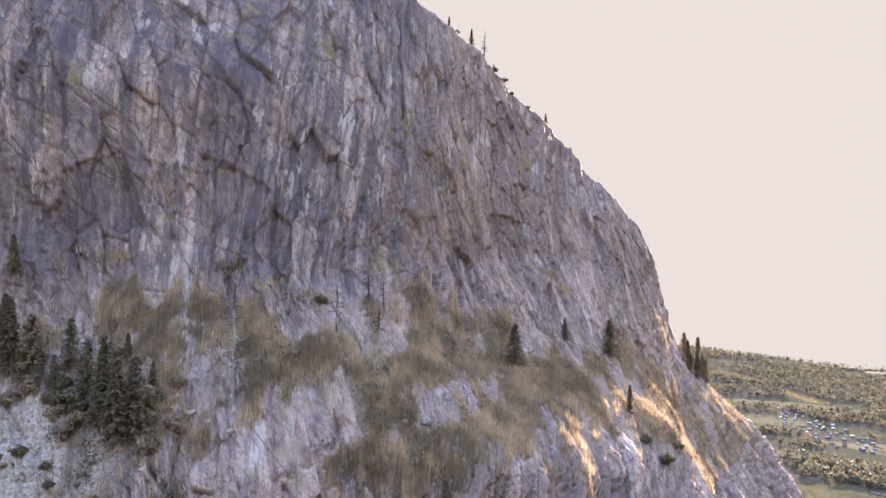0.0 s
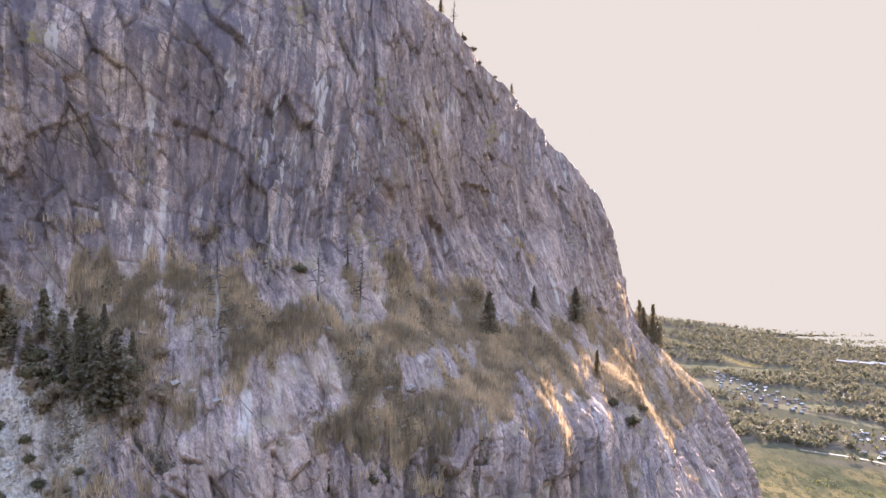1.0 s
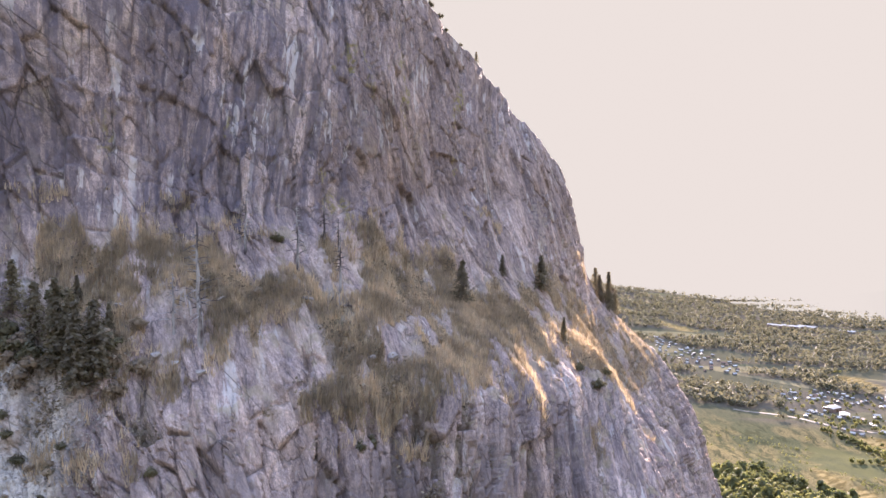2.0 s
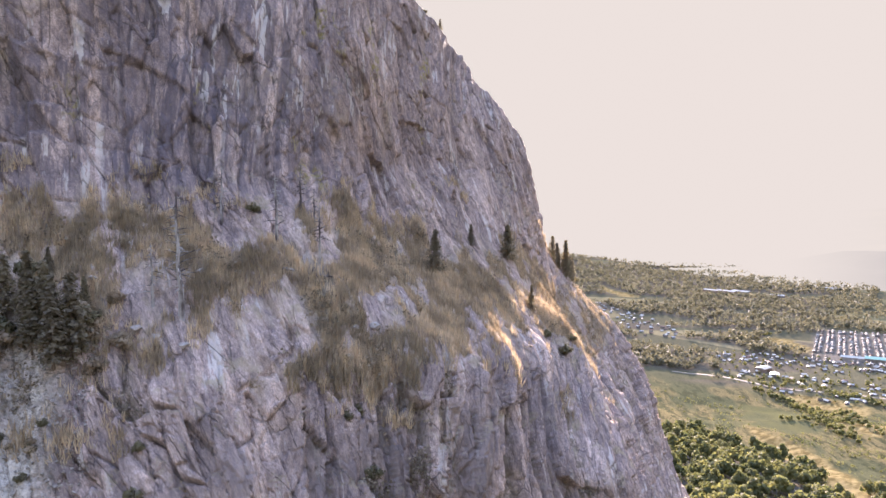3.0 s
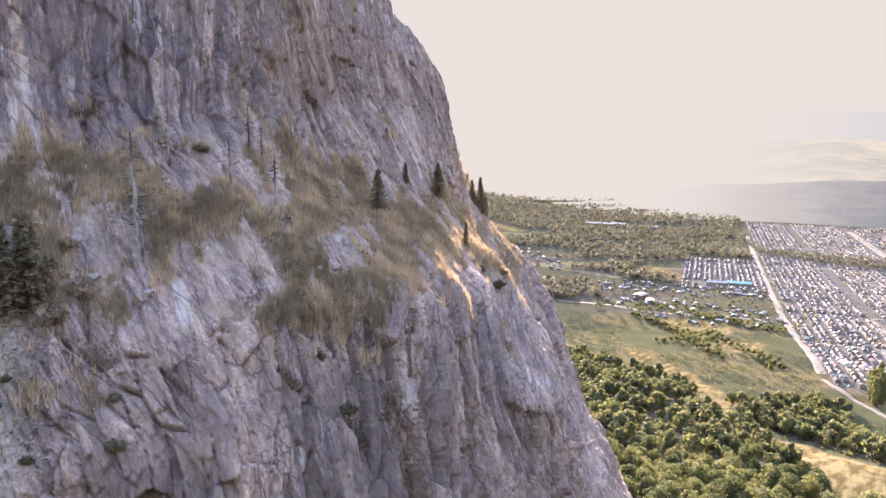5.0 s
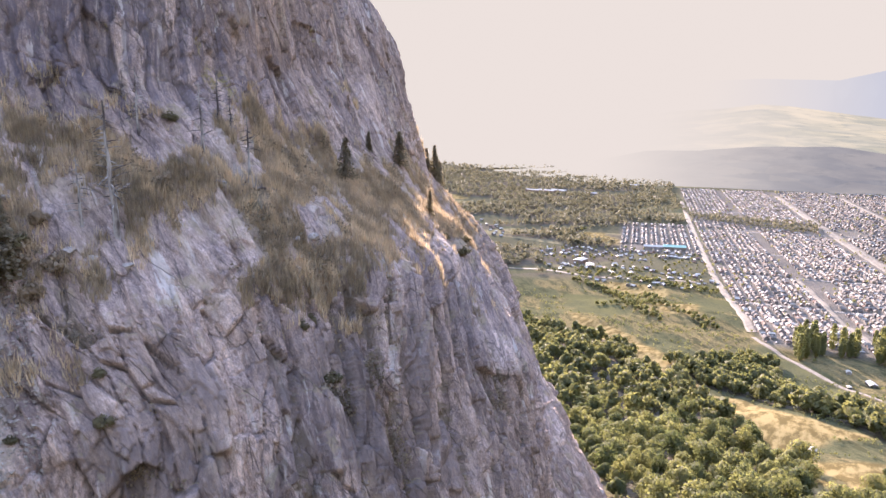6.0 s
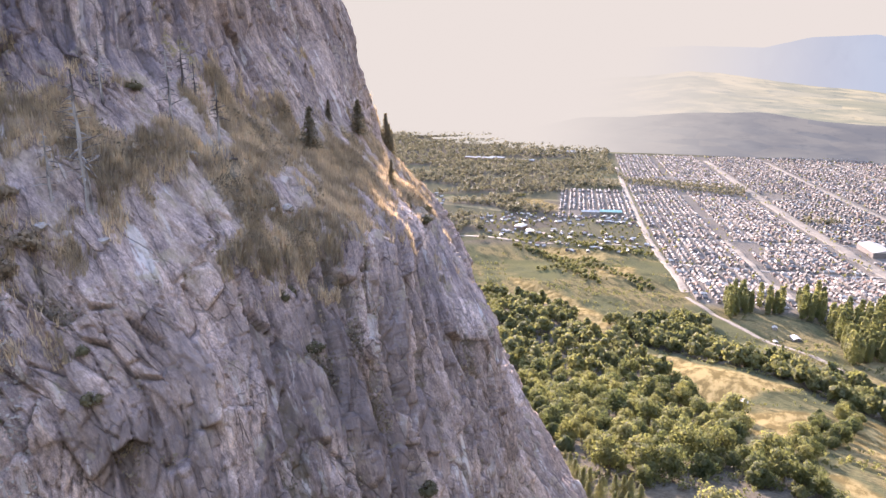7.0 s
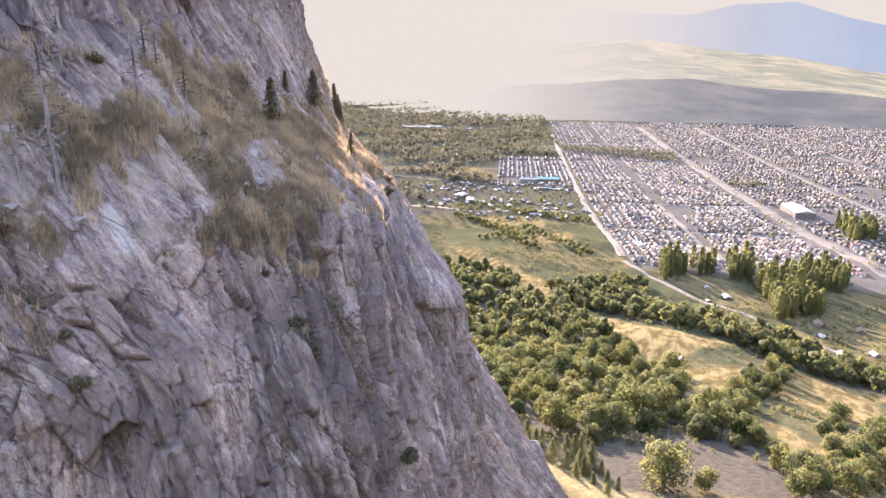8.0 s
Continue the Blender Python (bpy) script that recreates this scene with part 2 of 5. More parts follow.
    lichen = m.math("MULTIPLY", m.ramp(m.noise(0.35, 6), 0.55, 0.64), m.ramp(m.up(), 0.4, 0.7))
    col = m.mix(m.math("MULTIPLY", lichen, 0.5), col, m.mix(m.noise(2.0), (0.26, 0.215, 0.13), (0.40, 0.33, 0.20)))
    soil = m.math("MULTIPLY", m.attribute("soil"), m.ramp(m.math("ADD", m.noise(0.45, 7, None, 0.65), m.math("MULTIPLY", m.up(), 0.35)), 0.42, 0.62))
    straw = m.mix(m.ramp(m.noise(1.8, 7, m.place((1, 1, 0.35)), 0.65), 0.35, 0.65), (0.27, 0.22, 0.18), (0.56, 0.455, 0.35))
    straw = m.mix(m.ramp(m.noise(0.22, 5), 0.5, 0.62), straw, m.mix(m.noise(1.5), (0.20, 0.172, 0.13), (0.29, 0.25, 0.18)))
    col = m.mix(soil, col, straw)
    scree = m.mix(m.ramp(m.noise(2.2, 8, None, 0.75), 0.38, 0.62), (0.36, 0.32, 0.28), (0.66, 0.60, 0.53))
    col = m.mix(m.attribute("scree"), col, scree)
    m.color(col)
    relief = m.math("ADD", m.math("MULTIPLY", coarse, 0.55), m.math("ADD", m.math("MULTIPLY", fine, 0.5), m.math("ADD", m.math("MULTIPLY", grain, 0.3), m.math("MULTIPLY", speck, 0.12))))
    m.bump(m.math("SUBTRACT", relief, m.math("MULTIPLY", open_joint, 0.18)), 0.6)
    m.bsdf.inputs["Specular IOR Level"].default_value = 0.08
    return m.mat


def ground_material():
    m = Mat("valley_grass", 0.95)
    m.bsdf.inputs["Specular IOR Level"].default_value = 0.0

    def along(scale, turn):
        """Texture space turned first, then stretched."""
        spin, size = m.n.new("ShaderNodeMapping"), m.n.new("ShaderNodeMapping")
        m.l.new(m.geo.outputs["Position"], spin.inputs["Vector"])
        spin.inputs["Rotation"].default_value = (0, 0, radians(turn))
        m.l.new(spin.outputs[0], size.inputs["Vector"])
        size.inputs["Scale"].default_value = scale
        return size.outputs[0]

    strips = along((1, 0.28, 1), 20)
    big, mid, fine = m.noise(0.012, 5, strips), m.noise(0.045, 6, strips), m.noise(0.5, 6, None, 0.7)
    dry = m.mix(m.ramp(fine, 0.3, 0.7), (0.115, 0.095, 0.05), (0.23, 0.188, 0.10))
    green = m.mix(m.ramp(fine, 0.3, 0.7), (0.07, 0.074, 0.044), (0.12, 0.118, 0.066))
    col = m.mix(m.ramp(m.math("ADD", m.math("MULTIPLY", big, 0.5), m.math("MULTIPLY", mid, 0.5)), 0.45, 0.55), green, dry)
    col = m.mix(m.ramp(m.noise(0.11, 8, strips, 0.7), 0.5, 0.57, 0.0, 0.8), col, (0.06, 0.062, 0.036))
    field = m.cells(0.006, along((0.5, 1.3, 1), 38), "F1", "Color")
    tone = m.n.new("ShaderNodeSeparateColor")
    m.l.new(field, tone.inputs[0])
    crops = m.mix(m.ramp(tone.outputs[0], 0.45, 0.95), (0.085, 0.083, 0.058), m.mix(tone.outputs[1], (0.24, 0.205, 0.13), (0.13, 0.13, 0.075)))
    crops = m.mix(m.ramp(fine, 0.3, 0.7, 0.0, 0.4), crops, (0.15, 0.14, 0.09))
    col = m.mix(m.attribute("crops"), col, crops)
    col = m.mix(m.attribute("lush"), col, m.mix(m.ramp(mid, 0.4, 0.6), green, (0.11, 0.108, 0.056)))
    hay = m.mix(m.ramp(m.noise(0.15, 6, along((1, 0.3, 1), 60), 0.65), 0.4, 0.6), (0.13, 0.10, 0.046), (0.29, 0.226, 0.112))
    col = m.mix(m.attribute("golden"), col, hay)
    col = m.mix(m.math("MULTIPLY", m.attribute("urban"), 0.85), col, m.mix(m.ramp(fine, 0.35, 0.65), (0.135, 0.12, 0.11), (0.21, 0.188, 0.17)))
    col = m.mix(m.attribute("bare"), col, m.mix(m.ramp(fine, 0.35, 0.65), (0.22, 0.18, 0.09), (0.34, 0.28, 0.15)))
    # forest litter, darkened to put tree shade into the ground colour
    shaded_litter = m.mix(m.ramp(fine, 0.35, 0.65), (0.085, 0.075, 0.06), (0.135, 0.12, 0.095))
    col = m.mix(m.attribute("shaded_litter"), col, shaded_litter)
    m.color(col)
    m.bump(m.noise(0.8, 8, None, 0.7), 0.5)
    return m.mat


def painted_haze(name, colors, amount, start=40, grain=0.0):
    """A far backdrop slope: haze painted into its glow, whitest towards the sun."""
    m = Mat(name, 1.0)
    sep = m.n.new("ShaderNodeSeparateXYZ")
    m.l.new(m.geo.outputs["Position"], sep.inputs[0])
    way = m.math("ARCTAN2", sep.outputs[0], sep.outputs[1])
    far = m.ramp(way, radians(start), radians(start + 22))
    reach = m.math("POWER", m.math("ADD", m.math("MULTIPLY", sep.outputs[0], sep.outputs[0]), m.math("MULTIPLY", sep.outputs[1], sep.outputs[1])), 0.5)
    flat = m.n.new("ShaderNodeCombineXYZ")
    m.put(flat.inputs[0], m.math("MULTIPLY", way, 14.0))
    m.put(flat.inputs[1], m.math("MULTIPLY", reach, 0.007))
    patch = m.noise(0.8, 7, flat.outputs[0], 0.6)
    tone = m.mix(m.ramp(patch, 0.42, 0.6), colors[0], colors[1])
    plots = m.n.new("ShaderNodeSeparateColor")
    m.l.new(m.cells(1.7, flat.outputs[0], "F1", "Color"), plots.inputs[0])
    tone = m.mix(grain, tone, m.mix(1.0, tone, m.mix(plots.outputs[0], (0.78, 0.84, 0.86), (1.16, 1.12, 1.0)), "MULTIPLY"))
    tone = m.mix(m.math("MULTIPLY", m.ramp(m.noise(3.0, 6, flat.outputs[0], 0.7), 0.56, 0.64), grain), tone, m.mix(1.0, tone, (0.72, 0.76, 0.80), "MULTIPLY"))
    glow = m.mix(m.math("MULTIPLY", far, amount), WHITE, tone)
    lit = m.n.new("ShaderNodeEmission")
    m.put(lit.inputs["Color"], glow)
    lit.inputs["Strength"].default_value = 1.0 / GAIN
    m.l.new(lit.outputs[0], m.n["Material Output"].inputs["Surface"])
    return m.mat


ROCK = rock_material()
GRASS = ground_material()

# ---- stretches of the valley floor, in plan ----
FOREST = [(416, 557), (415, 494), (381, 420), (370, 362), (341, 313), (308, 283), (311, 260), (275, 217), (280, 200), (241, 172), (217, 144), (215, 123), (188, 95), (159, 78), (106, 106), (113, 129), (130, 163), (146, 191), (199, 266)]
FOREST_WEST = [(383, 659), (411, 616), (380, 515), (312, 406), (207, 282), (147, 213), (130, 218), (230, 396)]
FOREST_FOOT = [(361, 646), (406, 580), (361, 429), (297, 312), (187, 320), (276, 498)]
CLEARING = [(141, 139), (181, 139), (182, 121), (182, 104), (170, 83), (151, 81), (129, 100), (121, 116)]
HEDGE = [(407, 417), (443, 402), (485, 410), (514, 392), (450, 339), (415, 278), (420, 245), (417, 202), (403, 171), (404, 140), (366, 127), (363, 160), (367, 185), (375, 219), (382, 266), (390, 311), (386, 353)]
GROVE = [(331, 187), (368, 179), (310, 156), (269, 146), (237, 140), (220, 146), (261, 158), (287, 164)]
LONETREES = [(275, 123), (295, 120), (252, 104), (241, 107)]
EASTTREES = [(273, 104), (298, 103), (253, 88), (242, 92)]
NEARTREES = [(176, 89), (221, 94), (253, 88), (190, 67), (158, 80)]
UNDERCLIFF = [(90, 92), (124, 92), (122, 112), (128, 130), (141, 168), (146, 192), (120, 160)]
SLOPETREES = [(154, 198), (125, 157), (131, 145), (116, 110), (106, 106), (110, 126), (117, 148)]
POP1 = [(588, 432), (619, 425), (575, 385), (543, 390)]
POP2 = [(615, 398), (629, 390), (594, 369), (583, 376)]
POP3 = [(664, 394), (676, 372), (614, 337), (595, 348)]
POP4 = [(614, 337), (664, 322), (626, 282), (551, 287)]
POP5 = [(528, 278), (582, 262), (537, 235), (489, 248)]
POP6 = [(688, 328), (710, 287), (645, 262), (626, 282)]
POP7 = [(999, 424), (1063, 405), (959, 353), (928, 371)]
GOLD1 = [(365, 340), (375, 321), (370, 267), (371, 221), (320, 225), (282, 218), (311, 260), (323, 293)]
GOLD2 = [(288, 206), (331, 187), (284, 165), (238, 151), (224, 154), (246, 175)]
GOLD3 = [(355, 173), (372, 129), (278, 96), (281, 113), (283, 129), (295, 150)]
GOLD4 = [(242, 137), (233, 120), (226, 96), (220, 89), (193, 88), (207, 106)]
GREEN1 = [(545, 746), (586, 726), (574, 666), (525, 589), (486, 586), (467, 634)]
GREEN2 = [(670, 639), (722, 603), (666, 552), (613, 568)]
GREEN3 = [(548, 431), (533, 367), (473, 275), (464, 225), (420, 245), (427, 296), (469, 365)]
STRIP = [(467, 634), (463, 577), (458, 507), (411, 401), (378, 346), (370, 362), (386, 418), (407, 477), (426, 567)]
BARE = [(131, 160), (118, 128), (116, 114), (124, 98), (92, 96), (98, 125), (112, 152)]
SUBURB = [(741, 1077), (886, 987), (947, 881), (766, 671), (695, 684), (636, 766), (608, 826), (616, 896)]
GOLD5 = [(618, 790), (668, 762), (690, 690), (655, 668), (622, 705)]
GOLD6 = [(596, 640), (645, 606), (604, 560), (562, 572)]
GOLD7 = [(877, 1157), (930, 1190), (950, 1147), (935, 1062), (886, 1020)]
GOLD8 = [(1071, 1201), (1108, 1237), (1149, 1155), (1101, 1116)]
GOLD9 = [(886, 2309), (947, 2285), (967, 2123), (939, 2069), (908, 2193), (857, 2234)]
GOLD10 = [(970, 2022), (977, 1917), (995, 1805), (968, 1762), (926, 1818), (926, 1931)]
SUBURB2 = [(815, 1732), (814, 1621), (817, 1470), (796, 1294), (741, 1204), (693, 1226), (697, 1430)]
FARWOOD = [(1112, 1876), (1315, 1499), (1194, 1364), (927, 1575)]
FARWOOD2 = [(1073, 1413), (1194, 1364), (1062, 1197), (915, 1202)]
FARWOOD3 = [(1465, 1467), (1333, 1254), (1457, 998), (1342, 934), (1274, 1199)]


def inside(x, y, poly, soft=0.0):
    """1 inside a stretch of the plan, 0 outside; with soft, a broken rim that wide."""
    x, y = np.asarray(x, float), np.asarray(y, float)
    p = np.array(poly, float)
    q = np.roll(p, -1, 0)
    odd = np.zeros(x.shape, bool)
    near = np.full(x.shape, 1e9)
    for (x0, y0), (x1, y1) in zip(p, q):
        cross = (y0 > y) != (y1 > y)
        odd ^= cross & (x < (x1 - x0) * (y - y0) / (y1 - y0 + 1e-9) + x0)
        k = np.clip(((x - x0) * (x1 - x0) + (y - y0) * (y1 - y0)) / ((x1 - x0) ** 2 + (y1 - y0) ** 2 + 1e-9), 0, 1)
        near = np.minimum(near, np.hypot(x - x0 - k * (x1 - x0), y - y0 - k * (y1 - y0)))
    if not soft:
        return odd
    side = np.where(odd, near, -near) + soft * 0.8 * fbm(x / 18, y / 18, 33, 3)
    return np.clip(side / soft + 0.5, 0, 1)


# ---- ground: one sheet from below the cliff to the horizon ----


def ground_z(x, y):
    x, y = np.asarray(x, float), np.asarray(y, float)
    d = np.hypot(x, y)
    z = np.where(d > 250, -150 - 135 * (1 - np.exp(-(np.maximum(d, 250) - 250) / 450)), -150 + 0.3 * (250 - d))
    hill = np.clip((30 - np.degrees(np.arctan2(x, y))) / 15, 0, 1.4) * np.clip((d - 1900) / 1000, 0, 1) * np.clip((3450 - d) / 450, 0, 1) * (y > 0)
    z = z + 84 * hill
    swell = np.clip((d - 150) / 300, 0, 1) * np.clip((1500 - d) / 700, 0, 1)
    return z + swell * (4.0 * fbm(x / 120, y / 120, 5, 3) + 0.8 * fbm(x / 25, y / 25, 9, 2))


azimuth = np.radians(np.concatenate([np.linspace(-180, -20, 30)[:-1], np.linspace(-20, 110, 330), np.linspace(110, 180, 14)[1:]]))
reach = np.concatenate([[0.5, 12, 25], np.linspace(40, 700, 260), np.geomspace(703, 4950, 170)])
rr, aa = np.meshgrid(reach, azimuth, indexing="ij")
gx, gy = rr * np.sin(aa), rr * np.cos(aa)
ground_mesh = grid_mesh("ground", np.stack([gx, gy, ground_z(gx, gy)], -1))
golden, lush, bare = np.zeros(gx.shape), np.zeros(gx.shape), np.zeros(gx.shape)
for poly in (GOLD1, GOLD2, GOLD3, GOLD4, STRIP, GOLD5, GOLD6, GOLD7, GOLD8, GOLD9, GOLD10):
    golden = np.maximum(golden, inside(gx, gy, poly, 5))
for poly in (GREEN1, GREEN2, GREEN3):
    lush = np.maximum(lush, inside(gx, gy, poly, 10))
bare = inside(gx, gy, BARE, 6)
gs, gq = gx * 0.682 + gy * 0.731, gx * 0.731 - gy * 0.682
urban = np.clip((gs - 690 + 0.25 * (gq - 100)) / 30, 0, 1) * np.clip((2420 - gs) / 40, 0, 1) * np.clip((gq - 108) / 6, 0, 1)
urban = np.maximum(urban, np.clip((gq + 55) / 10, 0, 1) * np.clip((95 - gq) / 6, 0, 1) * np.clip((gs - 1280) / 10, 0, 1) * np.clip((1655 - gs) / 10, 0, 1))
golden = np.maximum(golden, 0.8 * ((np.abs(gq - 369) < 5) & (gs > 850) & (gs < 1800)))


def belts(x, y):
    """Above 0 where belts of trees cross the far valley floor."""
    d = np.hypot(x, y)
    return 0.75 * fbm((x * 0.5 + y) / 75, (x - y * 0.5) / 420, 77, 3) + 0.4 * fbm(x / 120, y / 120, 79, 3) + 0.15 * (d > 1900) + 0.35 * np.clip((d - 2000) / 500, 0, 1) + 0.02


# floor litter with tree shade painted in, under belts, woods and the clearing
shaded_litter = np.clip(belts(gx, gy) * 6 + 0.9, 0, 1) * np.clip((np.hypot(gx, gy) - 1000) / 60, 0, 1) * np.clip((-20 - gq) / 30, 0, 1) * (1 - golden)
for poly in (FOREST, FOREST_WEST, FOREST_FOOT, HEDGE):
    shaded_litter = np.maximum(shaded_litter, inside(gx, gy, poly, 6))
for name, values in (("shaded_litter", shaded_litter), ("golden", golden), ("lush", lush), ("bare", bare), ("urban", urban), ("crops", np.clip((np.hypot(gx, gy) - 950) / 200, 0, 1))):
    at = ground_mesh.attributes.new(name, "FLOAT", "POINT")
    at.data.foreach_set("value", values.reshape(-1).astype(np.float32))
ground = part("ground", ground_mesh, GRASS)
tagged(ground, "dry grass valley floor below the rock face", "ground", kind="structure")

# ---- far backdrop slopes, haze painted into their glow ----


def far_slope(name, low, high, az, el_low, el_high, material, label, seed, rough):
    """A slope between two radii, whose foot and crest stand at the given elevations over the azimuths."""
    a = np.linspace(az[0], az[-1], 260)
    lo, hi = np.interp(a, az, el_low), np.interp(a, az, el_high)
    s = np.linspace(0, 1, 60)[:, None]
    r = low + (high - low) * s
    el = lo + (hi - lo) * s
    x, y = r * np.sin(np.radians(a)), r * np.cos(np.radians(a))
    z = r * np.tan(np.radians(el)) + rough * s * (1.0 - 0.6 * s) * fbm(x / 300, y / 300, seed, 5)
    ob = part(name, grid_mesh(name, np.stack([x, y, z], -1)), material)
    return tagged(ob, label, "hill", kind="structure")


far_slope("backdrop_haze", 2960, 4950, [3, 20, 39], [-5.35, -5.35, -5.35], [0.1, 0.1, 0.1], painted_haze("haze_glare", (WHITE, WHITE), 0.0), "glowing white backdrop sheet painted as sun glare in haze", 2, 0)
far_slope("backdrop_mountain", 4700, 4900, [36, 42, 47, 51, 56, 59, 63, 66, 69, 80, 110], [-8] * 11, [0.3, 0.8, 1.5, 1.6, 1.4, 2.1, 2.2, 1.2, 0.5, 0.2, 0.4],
          painted_haze("haze_mountain", ((0.46, 0.60, 0.72), (0.42, 0.55, 0.68)), 0.95, 46, 0.12), "pale blue mountain range with evening haze painted into its glow", 3, 10)
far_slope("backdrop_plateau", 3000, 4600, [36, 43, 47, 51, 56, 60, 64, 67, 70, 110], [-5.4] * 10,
          [-1.2, -1.0, -0.7, -0.2, -0.8, -1.3, -1.7, -2.3, -2.8, -4], painted_haze("haze_fields", ((0.50, 0.54, 0.44), (0.80, 0.77, 0.58)), 0.95, 42, 0.9), "pale plateau of fields beyond the town, painted hazy and glowing", 4, 14)
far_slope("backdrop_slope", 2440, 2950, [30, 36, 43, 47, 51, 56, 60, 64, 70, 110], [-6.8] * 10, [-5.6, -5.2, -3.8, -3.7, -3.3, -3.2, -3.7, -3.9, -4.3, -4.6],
          painted_haze("haze_woods", ((0.27, 0.30, 0.33), (0.35, 0.375, 0.385)), 0.95, 38, 0.6), "dark wooded slope beyond the town, painted hazy and glowing", 6, 10)

# ---- cliff ----
# Contour lines from the top of the face to its foot, each from one end of the face to the other.
RIM = [(-95, 100, 68), (-50, 106, 68), (-27, 116, 64), (-13, 114, 54), (-2, 111, 46.3), (8, 116, 40.5), (25, 142, 31.8), (40, 150, 16), (49, 172, 13), (52, 205, 6), (46, 260, -8)]
BROW = [(-88, 80, 28), (-45, 80, 27), (-25, 88, 27), (-11, 95, 25), (-2.5, 99, 23), (7, 110, 18), (22, 128, 17), (43, 149, 9), (51, 172, 6), (54, 205, 2), (52, 258, -12)]
FACE = [(-84, 76, 6), (-43, 79, 8), (-26, 84, 5), (-13.5, 83, 2), (0, 99, 5), (8, 109, 5), (22, 126, 5), (45.5, 148, 0), (53, 172, -4), (57, 205, -6), (58, 256, -17)]
FOOT = [(-80, 70, -3), (-41, 74, -5), (-25, 78, -3), (-11, 77, -2.8), (0, 92, -4), (12, 103, -6), (24, 116, -9), (47, 146, -13), (56, 171, -15), (70, 203, -17), (72, 252, -24)]
EDGE = [(-72, 60, -14), (-37, 65, -15), (-21, 62.5, -16), (-7, 66, -15), (4, 69, -17), (17, 82, -20), (36, 105, -23), (50, 134, -35), (70, 166, -31), (84, 186, -36), (96, 238, -46)]
SLAB = [(-66, 54, -30), (-31, 57, -27), (-16.5, 57, -23), (-4, 61.5, -25), (4, 64, -27), (18, 76, -30), (31, 80.5, -37), (54, 122, -47), (77, 160, -45), (92, 180, -51), (104, 232, -60)]
LOWER = [(-60, 48, -60), (-27, 50, -55), (-13, 51, -42), (-2, 55, -38), (6, 60, -43), (22, 70, -48), (34, 79.5, -52), (54, 112, -58), (78, 150, -62), (97, 174, -72), (112, 226, -82)]
SKIRT = [(-56, 42, -80), (-24, 44, -75), (-9, 45, -65), (3, 50, -62), (11, 56, -62), (24, 67, -62), (36, 78, -63), (51, 98, -66), (73, 126, -75), (103, 168, -90), (122, 222, -100)]
BASE = [(-50, 20, -150), (-18, 28, -150), (0, 28, -150), (18, 32, -150), (40, 40, -150), (66, 48, -150), (88, 58, -150), (100, 80, -150), (112, 112, -150), (130, 158, -160), (145, 212, -165)]
DENSE = 0.95


def smooth_along(P, axis, width, rounds=2):
    k = np.ones(width) / width
    for _ in range(rounds):
        pad = [(0, 0)] * P.ndim
        pad[axis] = (width // 2, width // 2)
        Q = np.pad(P, pad, "edge")
        P = np.apply_along_axis(lambda v: np.convolve(v, k, "valid"), axis, Q)
    return P


def stations(counts):
    return np.concatenate([np.linspace(i, i + 1, max(2, int(c * DENSE)), endpoint=False) for i, c in enumerate(counts)] + [[len(counts)]])


